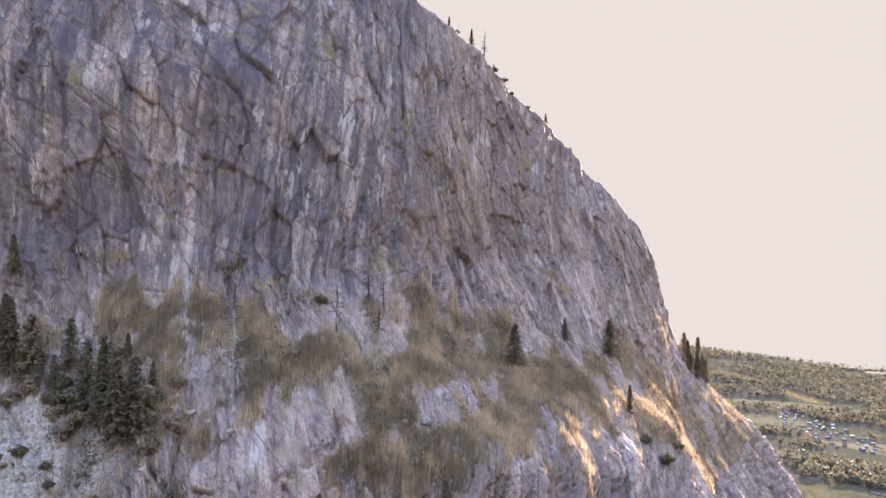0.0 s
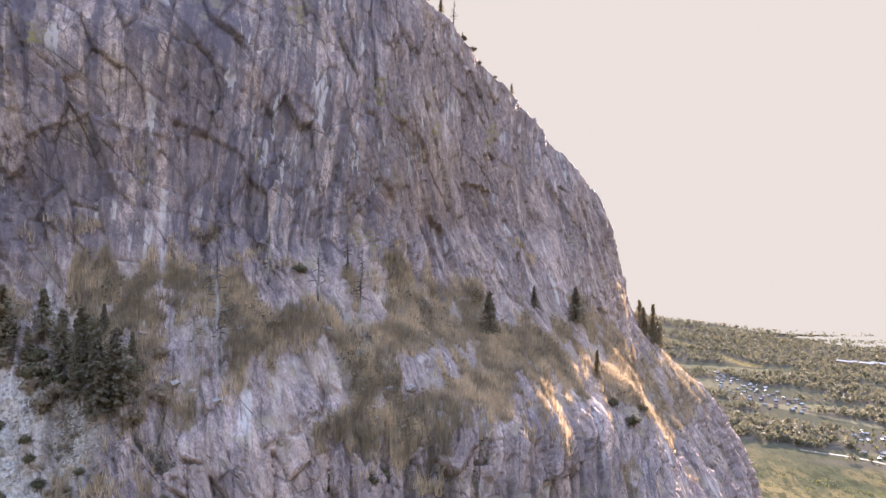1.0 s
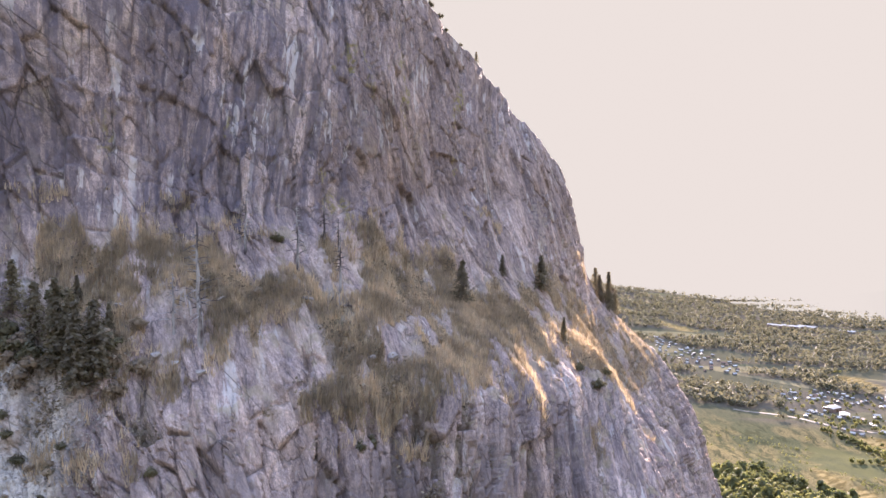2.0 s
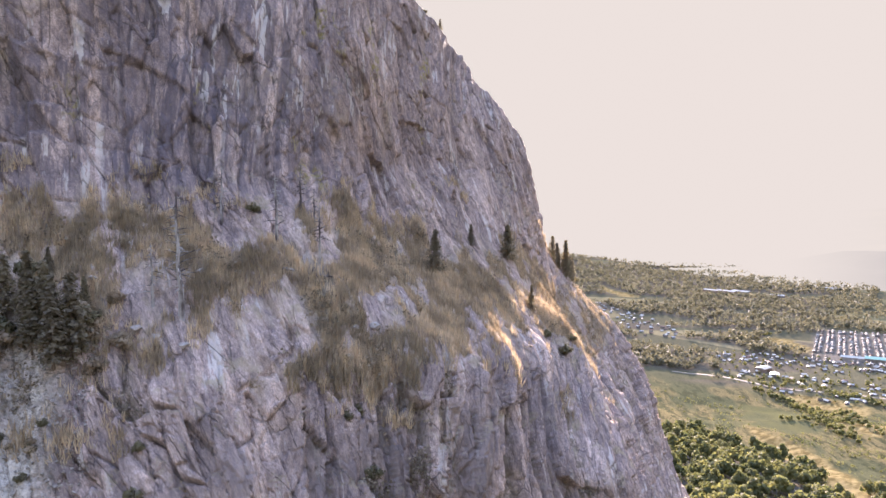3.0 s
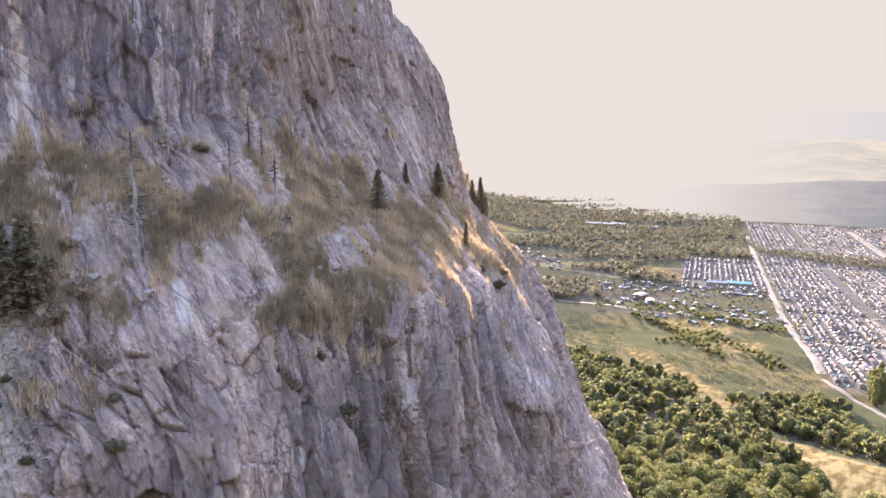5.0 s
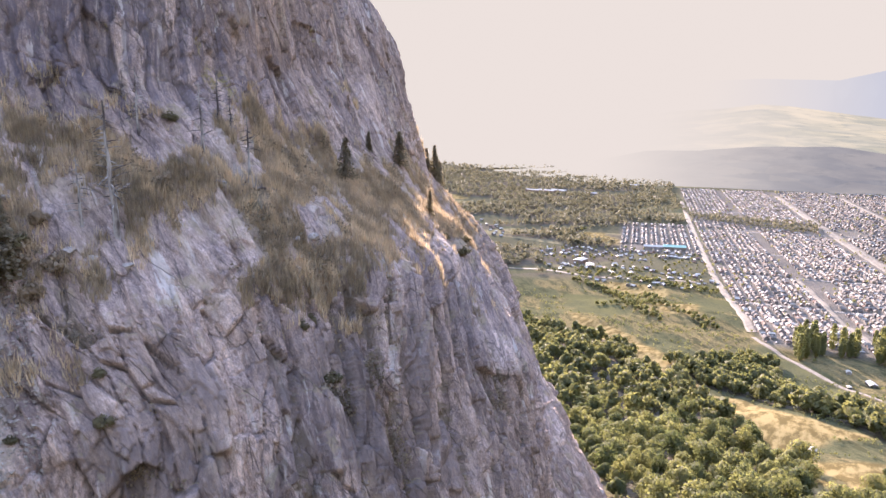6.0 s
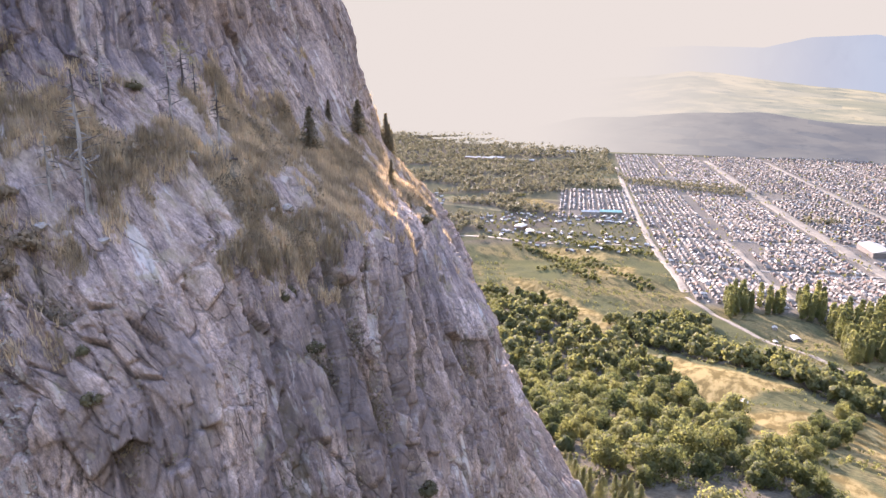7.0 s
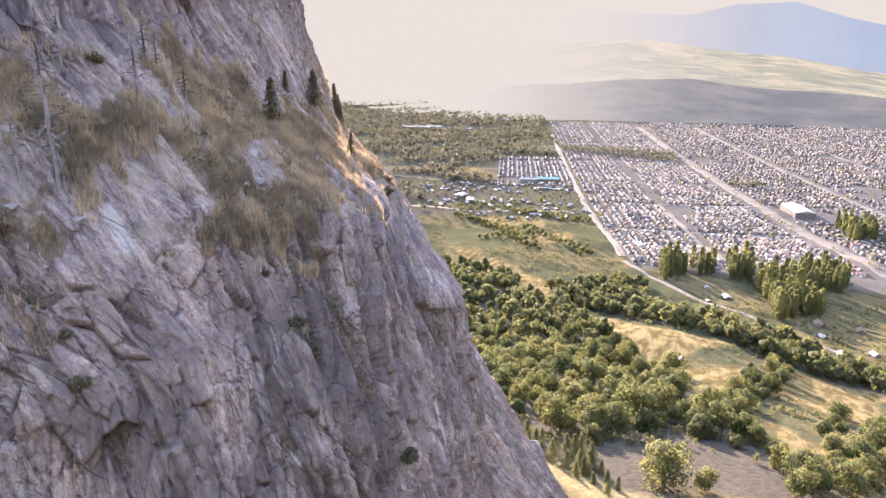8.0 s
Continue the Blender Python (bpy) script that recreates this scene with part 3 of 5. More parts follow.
def build_cliff():
    lines = np.array([RIM, BROW, FACE, FOOT, EDGE, SLAB, LOWER, SKIRT, BASE], float)
    back = lines[0].copy()
    back[:, 0] += np.linspace(-10, 10, 11)
    back[:, 1] += 60
    back[:, 2] = lines[0][:, 2] * 0.97
    lines = np.concatenate([back[None], lines])
    su = stations([90, 130, 100, 90, 90, 120, 120, 70, 50, 30])
    sv = stations([24, 150, 90, 90, 120, 110, 120, 90, 60])
    i = np.minimum(su.astype(int), 9)
    a = su - i
    L = lines[:, i] * (1 - a)[None, :, None] + lines[:, i + 1] * a[None, :, None]
    j = np.minimum(sv.astype(int), len(lines) - 2)
    b = (sv - j)[:, None, None]
    P = L[j] * (1 - b) + L[j + 1] * b
    P = smooth_along(P, 1, int(38 * DENSE) | 1)
    P = smooth_along(P, 0, int(18 * DENSE) | 1)
    dv, du = np.gradient(P, axis=0), np.gradient(P, axis=1)
    N = np.cross(dv, du)
    N /= np.linalg.norm(N, axis=2)[..., None] + 1e-9
    mid = int(np.searchsorted(sv, 4.5))
    A = np.concatenate([[0], np.cumsum(np.linalg.norm(np.diff(P[mid], axis=0), axis=1))])[None, :] + np.zeros(P.shape[:2])
    A = A - 0.2 * np.minimum(P[..., 2] + 15, 0)
    H = 1.08 * P[..., 2]
    X, Y = P[..., 0], P[..., 1]
    row = sv[:, None] + 0 * A
    wavy = row + 0.3 * fbm(A / 12, P[..., 2] / 10, 95, 4) + 0.22 * fbm(A / 1.6, P[..., 2] / 9, 97, 3)
    # the grassy ledge ends higher up on the near side, and runs over the crests of the spur
    last = np.interp(X, (-60, -30, -20, -8, 20, 30, 75), (4.55, 4.6, 4.72, 5.1, 5.1, 5.0, 4.75))
    first = np.interp(X, (-60, -20, 10, 25, 45, 60), (3.75, 3.7, 3.6, 3.75, 3.95, 4.0))
    ledge = np.clip((wavy - first) / 0.6, 0, 1) * np.clip((last - wavy) / 0.4, 0, 1)
    lower = np.clip((row - 4.5) / 0.6, 0, 1)

    def leaning(angle, across, along, seed, tilt):
        """Long slabs that lean by the angle, as wide and as long as given."""
        c, s = math.cos(radians(angle)), math.sin(radians(angle))
        wob = 0.1 * fbm(A / (across * 5), H / (across * 5), seed + 40, 2) * across
        return facets((A * s + H * c + wob) / across, (A * c - H * s) / along, seed, tilt)

    def broken(angle, seed, fine, slant, cleft, size, quiet):
        """Height, tone and joints of rock that breaks into slabs within slabs."""
        calm = np.clip(0.62 + 0.75 * fbm(A / 15, H / 22, seed + 71, 3), quiet, 1.1)
        f1, g1, t1 = leaning(angle, 7 * size, 26 * size, seed + 1, 0.5)
        f2, g2, t2 = leaning(angle - 5, 2.7 * size, 9.5 * size, seed + 13, 0.65)
        f3, g3, t3 = leaning(angle + 4, 1.3 * size, 4.0 * size, seed + 27, 0.75)
        f4, g4, _ = leaning(angle + 7, 0.7, 1.5, seed + 41, 0.8)
        f6, g6, _ = leaning(slant, 5, 19, seed + 63, 0.5)
        rock = (0.7 if cleft > 0.2 else 0.95) * f1 + cleft * f6 + fine * (0.55 * f2 + calm * (0.26 * f3 + 0.1 * f4))
        joint = np.maximum(np.clip(1 - g2 / 0.07, 0, 1), np.maximum(0.5 * np.clip(1 - g6 / 0.04, 0, 1) * (cleft > 0.2), 0.6 * calm * np.clip(1 - g3 / 0.1, 0, 1)))
        rock = rock - fine * (0.4 * joint + 0.06 * calm * np.clip(1 - g4 / 0.16, 0, 1))
        return rock, 0.4 * t1 + 0.35 * t2 + 0.25 * t3, joint

    split = int(np.searchsorted(sv, 5.15))
    start = int(np.searchsorted(sv, 4.45))
    A0, H0 = A, H
    A, H = A0[:split], H0[:split]
    high_rock = broken(84, 10, 0.85, 50, 0.21, 1.0, 0.2)
    A, H = A0[start:], H0[start:]
    low_rock = broken(90, 110, 1.3, 72, 0.18, 0.72, 0.6)
    A, H = A0, H0
    wall, tone, joint = np.zeros(A.shape), np.zeros(A.shape), np.zeros(A.shape)
    for field, up, down in zip((wall, tone, joint), high_rock, low_rock):
        field[:split] = up * (1 - lower[:split])
        field[start:] += down * lower[start:]
    soft = 1.0 * fbm(X / 7, Y / 7, 81, 4) + 0.4 * fbm(X / 1.6, Y / 1.6, 83, 3)
    D = wall * (1 - 0.8 * ledge) + soft * ledge * 0.8 + 1.2 * fbm(A / 26, H / 26, 91, 3)
    D = 0.75 * D + 0.25 * smooth_along(smooth_along(D, 0, 3, 1), 1, 3, 1)
    D = D * np.clip(0.4 + 0.6 * (row - 1) / 0.5, 0.3, 1)
    P = P + N * D[..., None]
    me = grid_mesh("rock_face", P, flip=False)
    patches = np.clip(0.5 + 1.0 * fbm(A / 5, H / 7, 61, 4), 0, 1)
    soil = ledge * np.clip(0.3 + 1.0 * patches + 0.5 * fbm(A / 3, H / 6, 67, 3), 0, 1)
    crest = np.clip((X - 24) / 5, 0, 1) * np.clip((row - 4.3) / 0.3, 0, 1) * np.clip((5.35 - row) / 0.3, 0, 1)
    soil = np.maximum(soil, crest * np.clip(0.15 + 1.0 * patches, 0, 1))
    scree = np.clip((-28.5 - P[..., 0]) / 3, 0, 1) * np.clip((row - 4.4) / 0.25, 0, 1) * np.clip((6.3 - row) / 0.5, 0, 1) * np.clip(1.1 + 0.6 * fbm(A / 6, H / 6, 65, 4), 0, 1)
    at = me.attributes.new("wall", "FLOAT_VECTOR", "POINT")
    at.data.foreach_set("vector", np.stack([A, H, D], -1).reshape(-1).astype(np.float32))
    gully = np.clip((-0.55 - wall) / 0.5, 0, 1) * (1 - ledge) * (0.3 + 0.7 * lower)
    for name, values in (("soil", soil), ("scree", scree), ("gully", gully), ("tone", tone), ("joint", joint * (1 - ledge))):
        at = me.attributes.new(name, "FLOAT", "POINT")
        at.data.foreach_set("value", values.reshape(-1).astype(np.float32))
    return me, P, sv, soil, gully


cliff_mesh, CLIFF, CLIFF_ROWS, CLIFF_SOIL, CLIFF_CLEFT = build_cliff()
cliff = part("cliff", cliff_mesh, ROCK)
tagged(cliff, "sheer grey granite cliff with a grassy ledge", "cliff", kind="structure")

# ---- roads ----


def road_material(name, a, b):
    m = Mat(name, 0.9)
    m.color(m.mix(m.ramp(m.noise(0.25, 6), 0.35, 0.65), a, b))
    return m.mat


DIRT = road_material("pale_dirt", (0.155, 0.135, 0.112), (0.225, 0.197, 0.165))
ASPHALT = road_material("worn_asphalt", (0.10, 0.10, 0.10), (0.20, 0.19, 0.18))


def road(name, line, width, material, label, lift=0.35):
    """A strip over the ground along a line in plan."""
    p = np.array(line, float)
    seg = np.concatenate([[0], np.cumsum(np.linalg.norm(np.diff(p, axis=0), axis=1))])
    s = np.arange(0, seg[-1], 6.0)
    c = np.stack([np.interp(s, seg, p[:, 0]), np.interp(s, seg, p[:, 1])], -1)
    c = smooth_along(c, 0, 9)
    t = np.gradient(c, axis=0)
    t /= np.linalg.norm(t, axis=1)[:, None]
    side = np.stack([t[:, 1], -t[:, 0]], -1)
    w = width * (1 + 0.12 * fbm(s / 15, s * 0, 7, 2))[:, None]
    rows = []
    for k in (-0.5, -0.48, -0.2, 0.2, 0.48, 0.5):
        q = c + side * w * k
        z = ground_z(q[:, 0], q[:, 1]) + (lift if abs(k) < 0.5 else -0.4)
        rows.append(np.stack([q[:, 0], q[:, 1], z], -1))
    ob = part(name, grid_mesh(name, np.array(rows), flip=True), material)
    return tagged(ob, label, "road", kind="structure")


E1, E2 = np.array([0.682, 0.731]), np.array([0.731, -0.682])


def plan(s, q):
    """Town plan: s metres along its streets, q metres across them."""
    return E1[0] * s + E2[0] * q, E1[1] * s + E2[1] * q


def street(s0, s1, q0, q1=None):
    return [plan(s0 + (s1 - s0) * k, q0 + ((q1 if q1 is not None else q0) - q0) * k) for k in np.linspace(0, 1, 12)]


road("road", [plan(2100, 100), plan(1291, 101), plan(1000, 102), plan(880, 108), plan(745, 106), (580, 468)], 11, DIRT, "pale dust road along the edge of the town")
road("road", [(584, 474), (566, 455), (534, 381), (507, 321), (486, 267), (455, 220), (430, 160)], 5, DIRT, "narrow dirt track past the poplars")
road("road", street(600, 2300, 384), 20, DIRT, "broad pale avenue through the town")
road("road", street(700, 1150, 222), 9, DIRT, "pale street between rows of houses")
road("road", [(560, 950), (623, 891), (644, 815), (720, 760), (770, 700)], 8, DIRT, "pale lane below the suburb")
for q in (560, 760, 1000):
    road("road", street(760, 2300, q), 12, DIRT, "dusty street between rows of houses")
for s in (930, 1130, 1330, 1600, 1900):
    road("road", [plan(s, q) for q in np.linspace(112, 1400, 30)], 9, ASPHALT, "cross street between blocks of houses", 0.3)

# ---- houses ----


def painted(name, colors, rough=0.8, metal=0.0, island=False):
    """Paint or sheet metal whose shade goes from house to house."""
    m = Mat(name, rough)
    pick = m.island() if island else m.chance()
    ramp = m.n.new("ShaderNodeValToRGB")
    ramp.color_ramp.interpolation = "CONSTANT"
    for k, c in enumerate(colors):
        e = ramp.color_ramp.elements[k] if k < 2 else ramp.color_ramp.elements.new(k / len(colors))
        e.position, e.color = k / len(colors), (*c, 1)
    m.put(ramp.inputs[0], pick)
    dirt = m.ramp(m.noise(0.6, 5), 0.3, 0.75, 0.72, 1.05)
    m.color(m.mix(1.0, ramp.outputs[0], m.mix(dirt, (0, 0, 0), (1, 1, 1)), "MULTIPLY"))
    m.bsdf.inputs["Metallic"].default_value = metal
    return m.mat


WALLS = ((0.24, 0.215, 0.205), (0.20, 0.185, 0.18), (0.25, 0.185, 0.16), (0.36, 0.335, 0.32), (0.18, 0.165, 0.17), (0.27, 0.235, 0.195))
ROOFS = ((0.21, 0.19, 0.18), (0.21, 0.125, 0.10), (0.27, 0.25, 0.235), (0.15, 0.13, 0.125), (0.23, 0.21, 0.195), (0.19, 0.16, 0.148), (0.55, 0.52, 0.485), (0.19, 0.178, 0.172), (0.38, 0.355, 0.325))
PALE_ROOFS = ((0.62, 0.60, 0.57), (0.30, 0.19, 0.15), (0.50, 0.48, 0.46), (0.66, 0.64, 0.61), (0.38, 0.36, 0.34), (0.58, 0.55, 0.52), (0.45, 0.44, 0.44))
WALL_ONE, ROOF_ONE = painted("house_wall", WALLS), painted("house_roof", PALE_ROOFS, 0.7, 0.0)
WALL_MANY, ROOF_MANY = painted("town_wall", WALLS, island=True), painted("town_roof", ROOFS, 0.85, 0.0, island=True)
GLASS = Mat("dark_window", 0.15)
GLASS.color(GLASS.mix(GLASS.noise(0.8), (0.03, 0.035, 0.04), (0.07, 0.08, 0.09)))
GLASS = GLASS.mat
DOOR = painted("door_paint", ((0.16, 0.09, 0.05), (0.25, 0.16, 0.09), (0.12, 0.12, 0.13)))


def box(bm, x0, x1, y0, y1, z0, z1):
    v = [bm.verts.new((x, y, z)) for x in (x0, x1) for y in (y0, y1) for z in (z0, z1)]
    for f in ((0, 1, 3, 2), (4, 6, 7, 5), (0, 4, 5, 1), (2, 3, 7, 6), (0, 2, 6, 4), (1, 5, 7, 3)):
        bm.faces.new([v[k] for k in f])


def house_thing(w, d, h, rise, label):
    """A small house: gabled walls, an overhanging roof, windows and a door, about its base."""
    house = new("house")
    bm = bmesh.new()
    a, b = w / 2, d / 2
    foot = [bm.verts.new(p) for p in ((-a, -b, -1.5), (a, -b, -1.5), (a, b, -1.5), (-a, b, -1.5))]
    top = [bm.verts.new(p) for p in ((-a, -b, h), (a, -b, h), (a, b, h), (-a, b, h))]
    g0, g1 = bm.verts.new((-a, 0, h + rise)), bm.verts.new((a, 0, h + rise))
    for k in range(4):
        bm.faces.new((foot[k], foot[(k + 1) % 4], top[(k + 1) % 4], top[k]))
    bm.faces.new((top[3], top[0], g0))
    bm.faces.new((top[1], top[2], g1))
    part("wall", bm, WALL_ONE, house)
    bm = bmesh.new()
    e, t = 0.45, 0.16
    slope = rise / b
    for side in (-1, 1):
        y, z = side * (b + e), h - slope * e
        low = [bm.verts.new((x, y, z + k)) for x in (-a - e, a + e) for k in (0.02, t)]
        ridge = [bm.verts.new((x, 0, h + rise + k)) for x in (-a - e, a + e) for k in (0.02, t)]
        bm.faces.new((low[1], low[3], ridge[3], ridge[1]))
        bm.faces.new((low[0], ridge[0], ridge[2], low[2]))
        bm.faces.new((low[0], low[2], low[3], low[1]))
        bm.faces.new((low[0], low[1], ridge[1], ridge[0]))
        bm.faces.new((low[2], ridge[2], ridge[3], low[3]))
    bmesh.ops.recalc_face_normals(bm, faces=bm.faces)
    part("roof", bm, ROOF_ONE, house)
    for x in (-a * 0.5, a * 0.5):
        for y in (-b, b):
            if x > 0 and y < 0:
                continue
            bm = bmesh.new()
            box(bm, x - 0.65, x + 0.65, y - 0.06, y + 0.06, 0.9, 2.1)
            part("window", bm, GLASS, house)
    bm = bmesh.new()
    box(bm, a * 0.5 - 0.45, a * 0.5 + 0.45, -b - 0.06, -b + 0.06, 0.0, 2.05)
    part("door", bm, DOOR, house)
    return tagged(house, label, "house", "houses of the town")


def stand(x, y, turn=0.0, size=1.0, sink=0.0):
    return Matrix.Translation((x, y, float(np.ravel(ground_z(x, y))[0]) - sink)) @ Matrix.Rotation(turn, 4, "Z") @ Matrix.Scale(size, 4)


def scatter(poly, gap, seed, most=9999):
    """Places in a stretch of the plan, no two nearer than the gap."""
    r = np.random.default_rng(seed)
    p = np.array(poly, float)
    lo, hi = p.min(0), p.max(0)
    kept = np.zeros((0, 2))
    tries = r.uniform(lo, hi, (int(6 * (hi - lo).prod() / gap ** 2) + 40, 2))
    tries = tries[inside(tries[:, 0], tries[:, 1], poly)]
    for q in tries:
        if len(kept) >= most:
            break
        if not len(kept) or np.min(((kept - q) ** 2).sum(1)) > gap * gap:
            kept = np.concatenate([kept, q[None]])
    return kept


rng = np.random.default_rng(4)
STREET = math.atan2(E1[1], E1[0])
HOUSES = [house_thing(9.5, 7.0, 2.8, 1.9, "low house with a pale pitched metal roof"), house_thing(8.0, 6.2, 2.6, 2.2, "small house with a steep sheet roof"),
          house_thing(11.5, 7.5, 3.0, 1.6, "long low house with a shallow roof"), house_thing(8.5, 7.0, 4.8, 2.0, "two-storey house with a pitched roof"), house_thing(6.0, 5.0, 2.4, 1.2, "small shed-like house with a tin roof")]


def town_lots():
    """House lots (s, q, turn) in rows along the streets, with gaps for cross streets, yards and trees."""
    out = []
    for lo, hi, front, end, block, tight, gaps in ((-45, 92, 1290, 1645, 19.5, 6.2, 0.05), (114, 362, 715, 2400, 19.5, 6.0, 0.06), (400, 1500, 640, 2400, 24, 7.4, 0.14)):
        # two rows stand back to back in each block, and the blocks face one another across a street
        lines = np.sort(np.concatenate([np.arange(lo, hi, block), np.arange(lo + 0.4 * block, hi, block)]))
        q, s = np.meshgrid(lines, np.arange(front, end, tight), indexing="ij")
        row = np.meshgrid(np.arange(q.shape[0]), np.arange(q.shape[1]), indexing="ij")[0]
        q, s, row = q.ravel(), s.ravel(), row.ravel()
        ok = rng.random(len(q)) > gaps
        for c in (222, 560, 760, 1000):
            ok &= np.abs(q - c) > 9
        for c in (930, 1130, 1330, 1600, 1900):
            ok &= np.abs(s - c) > 8
        x, y = plan(s, q)
        ok &= np.degrees(np.arctan2(x, y)) < 73
        ok &= np.hypot(x - 1045, y - 500) > 60
        ok &= fbm(x / 90, y / 90, 19, 2) > -0.75
        for p in (POP1, POP2, POP3, POP4, POP5, POP6, POP7, FARWOOD3):
            ok &= ~inside(x, y, p)
        n = len(q)
        turn = (row % 2) * math.pi + rng.normal(0, 0.06, n) + np.where(rng.random(n) < 0.3, math.pi / 2, 0)
        out.append(np.stack([s + rng.normal(0, 0.8, n), q + rng.normal(0, 0.5 if lo < 380 else 1.6, n), turn], -1)[ok])
    return [tuple(map(float, v)) for v in np.concatenate(out)]


lots = sorted(town_lots())
near_lots, far_lots = lots[:30], lots[30:]
for k, (s, q, turn) in enumerate(near_lots):
    x, y = plan(s, q)
    if k < 5:
        HOUSES[k].matrix_basis = stand(x, y, STREET + turn, 0.68)
    else:
        copy_thing(HOUSES[int(rng.integers(5))], stand(x, y, STREET + turn, rng.uniform(0.52, 0.66)))

# houses strewn among trees beyond the fields
placed = 0
while placed < 175:
    x, y = rng.uniform(600, 960), rng.uniform(660, 1080)
    if inside(np.array(x), np.array(y), SUBURB) and fbm(np.array([x / 60]), np.array([y / 60]), 21, 2)[0] > -0.15:
        copy_thing(HOUSES[int(rng.integers(5))], stand(x, y, rng.uniform(0, 6.28), rng.uniform(0.85, 1.2)))
        placed += 1
for x, y in scatter(SUBURB2, 15, 81, 70):
    copy_thing(HOUSES[int(rng.integers(5))], stand(float(x), float(y), rng.uniform(0, 6.28), rng.uniform(0.9, 1.3)))
for x, y, turn, kind, size in ((310, 216, 0.6, 4, 1.0), (535, 318, 0.9, 2, 1.2), (545, 344, 0.7, 4, 1.1), (512, 322, 0.8, 4, 1.0), (504, 224, 0.5, 2, 1.1), (472, 206, 1.2, 1, 1.0), (518, 198, 0.4, 0, 1.2), (449, 163, 0.9, 1, 1.1), (433, 177, 0.4, 2, 1.0)):
    tagged(copy_thing(HOUSES[kind], stand(x, y, turn, size)), "farm building with a pale metal roof by the track")


def town_mass(name, lots, label):
    """The far houses as one mesh: gabled boxes in two materials."""
    n = len(lots)
    s, q, turn = np.array(lots).T
    x, y = plan(s, q)
    z = ground_z(x, y)
    a, b = rng.uniform(1.9, 2.9, n), rng.uniform(1.7, 2.4, n)
    h, r = rng.choice([2.2, 2.5, 4.0], n, p=[0.45, 0.4, 0.15]), rng.uniform(0.9, 1.7, n)
    c, sn = np.cos(turn + STREET), np.sin(turn + STREET)

    def at(u, v, w):
        return np.stack([x + c * u - sn * v, y + sn * u + c * v, z + w], -1)
    P = [at(i * a, j * b, k) for k in (-1.0 + 0 * h, h) for i, j in ((-1, -1), (1, -1), (1, 1), (-1, 1))] + [at(-a, 0 * a, h + r), at(a, 0 * a, h + r)]
    e = 1.12
    Q = [at(i * a * e, j * b * e, h - 0.12 * r + 0.1) for i, j in ((-1, -1), (1, -1), (1, 1), (-1, 1))] + [at(-a * e, 0 * a, h + r + 0.1), at(a * e, 0 * a, h + r + 0.1)]
    V = np.stack(P + Q, 1)
    faces = [(0, 1, 5, 4), (1, 2, 6, 5), (2, 3, 7, 6), (3, 0, 4, 7), (7, 4, 8), (5, 6, 9), (10, 11, 15, 14), (12, 13, 14, 15)]
    me = bpy.data.meshes.new(name)
    me.from_pydata(V.reshape(-1, 3).tolist(), [], [tuple(16 * k + i for i in f) for k in range(n) for f in faces])
    me.materials.append(WALL_MANY)
    me.materials.append(ROOF_MANY)
    me.polygons.foreach_set("material_index", np.tile([0] * 6 + [1] * 2, n).astype(np.int32))
    ob = new(name, me)
    return tagged(ob, label, "houses", kind="stuff")


town_mass("town_houses", far_lots, "dense rows of small pitched-roof houses in the valley")


def hall(x, y, w, d, h, turn, material, label):
    """A long shed: walls, a shallow pitched roof with an overhang, a wide door."""
    shed = new("hall")
    bm = bmesh.new()
    box(bm, -w / 2, w / 2, -d / 2, d / 2, -1.5, h)
    part("wall", bm, WALL_ONE, shed)
    bm = bmesh.new()
    a, b, r = w / 2 + 0.5, d / 2 + 0.5, d * 0.12
    v = [bm.verts.new(p) for p in ((-a, -b, h), (a, -b, h), (a, b, h), (-a, b, h), (-a, 0, h + r), (a, 0, h + r))]
    for f in ((0, 1, 5, 4), (2, 3, 4, 5), (3, 0, 4), (1, 2, 5), (3, 2, 1, 0)):
        bm.faces.new([v[k] for k in f])
    part("roof", bm, material, shed)
    bm = bmesh.new()
    box(bm, -2.5, 2.5, -d / 2 - 0.08, -d / 2 + 0.05, 0, min(4.0, h - 0.6))
    part("door", bm, DOOR, shed)
    shed.matrix_basis = stand(x, y, turn)
    return tagged(shed, label, "hall")


TEAL, TIN = painted("teal_sheet", ((0.33, 0.58, 0.52), (0.36, 0.60, 0.54)), 0.5, 0.1), painted("white_sheet", ((0.48, 0.47, 0.46), (0.55, 0.54, 0.53)), 0.6, 0.0)
hall(945, 938, 40, 22, 7, STREET + 1.57, TEAL, "large hall with a pale teal roof")
hall(918, 962, 38, 16, 6, STREET + 1.57, TIN, "long white shed beside the teal hall")
hall(1050, 505, 62, 30, 8, STREET, TIN, "large white-roofed warehouse by the avenue")
hall(711, 919, 22, 15, 6, 0.4, TIN, "white dome-like shed among trees")
for x, y, w, d in ((1245, 1837, 45, 18), (1275, 1808, 60, 22), (1311, 1790, 50, 24), (1357, 1690, 40, 20), (1626, 1789, 40, 18)):
    hall(x, y, w, d, 7, STREET + 1.2, TIN, "pale industrial shed among the far belts of trees")
hall(700, 880, 18, 12, 5, 0.9, TIN, "white shed among suburban trees")

# ---- plants ----


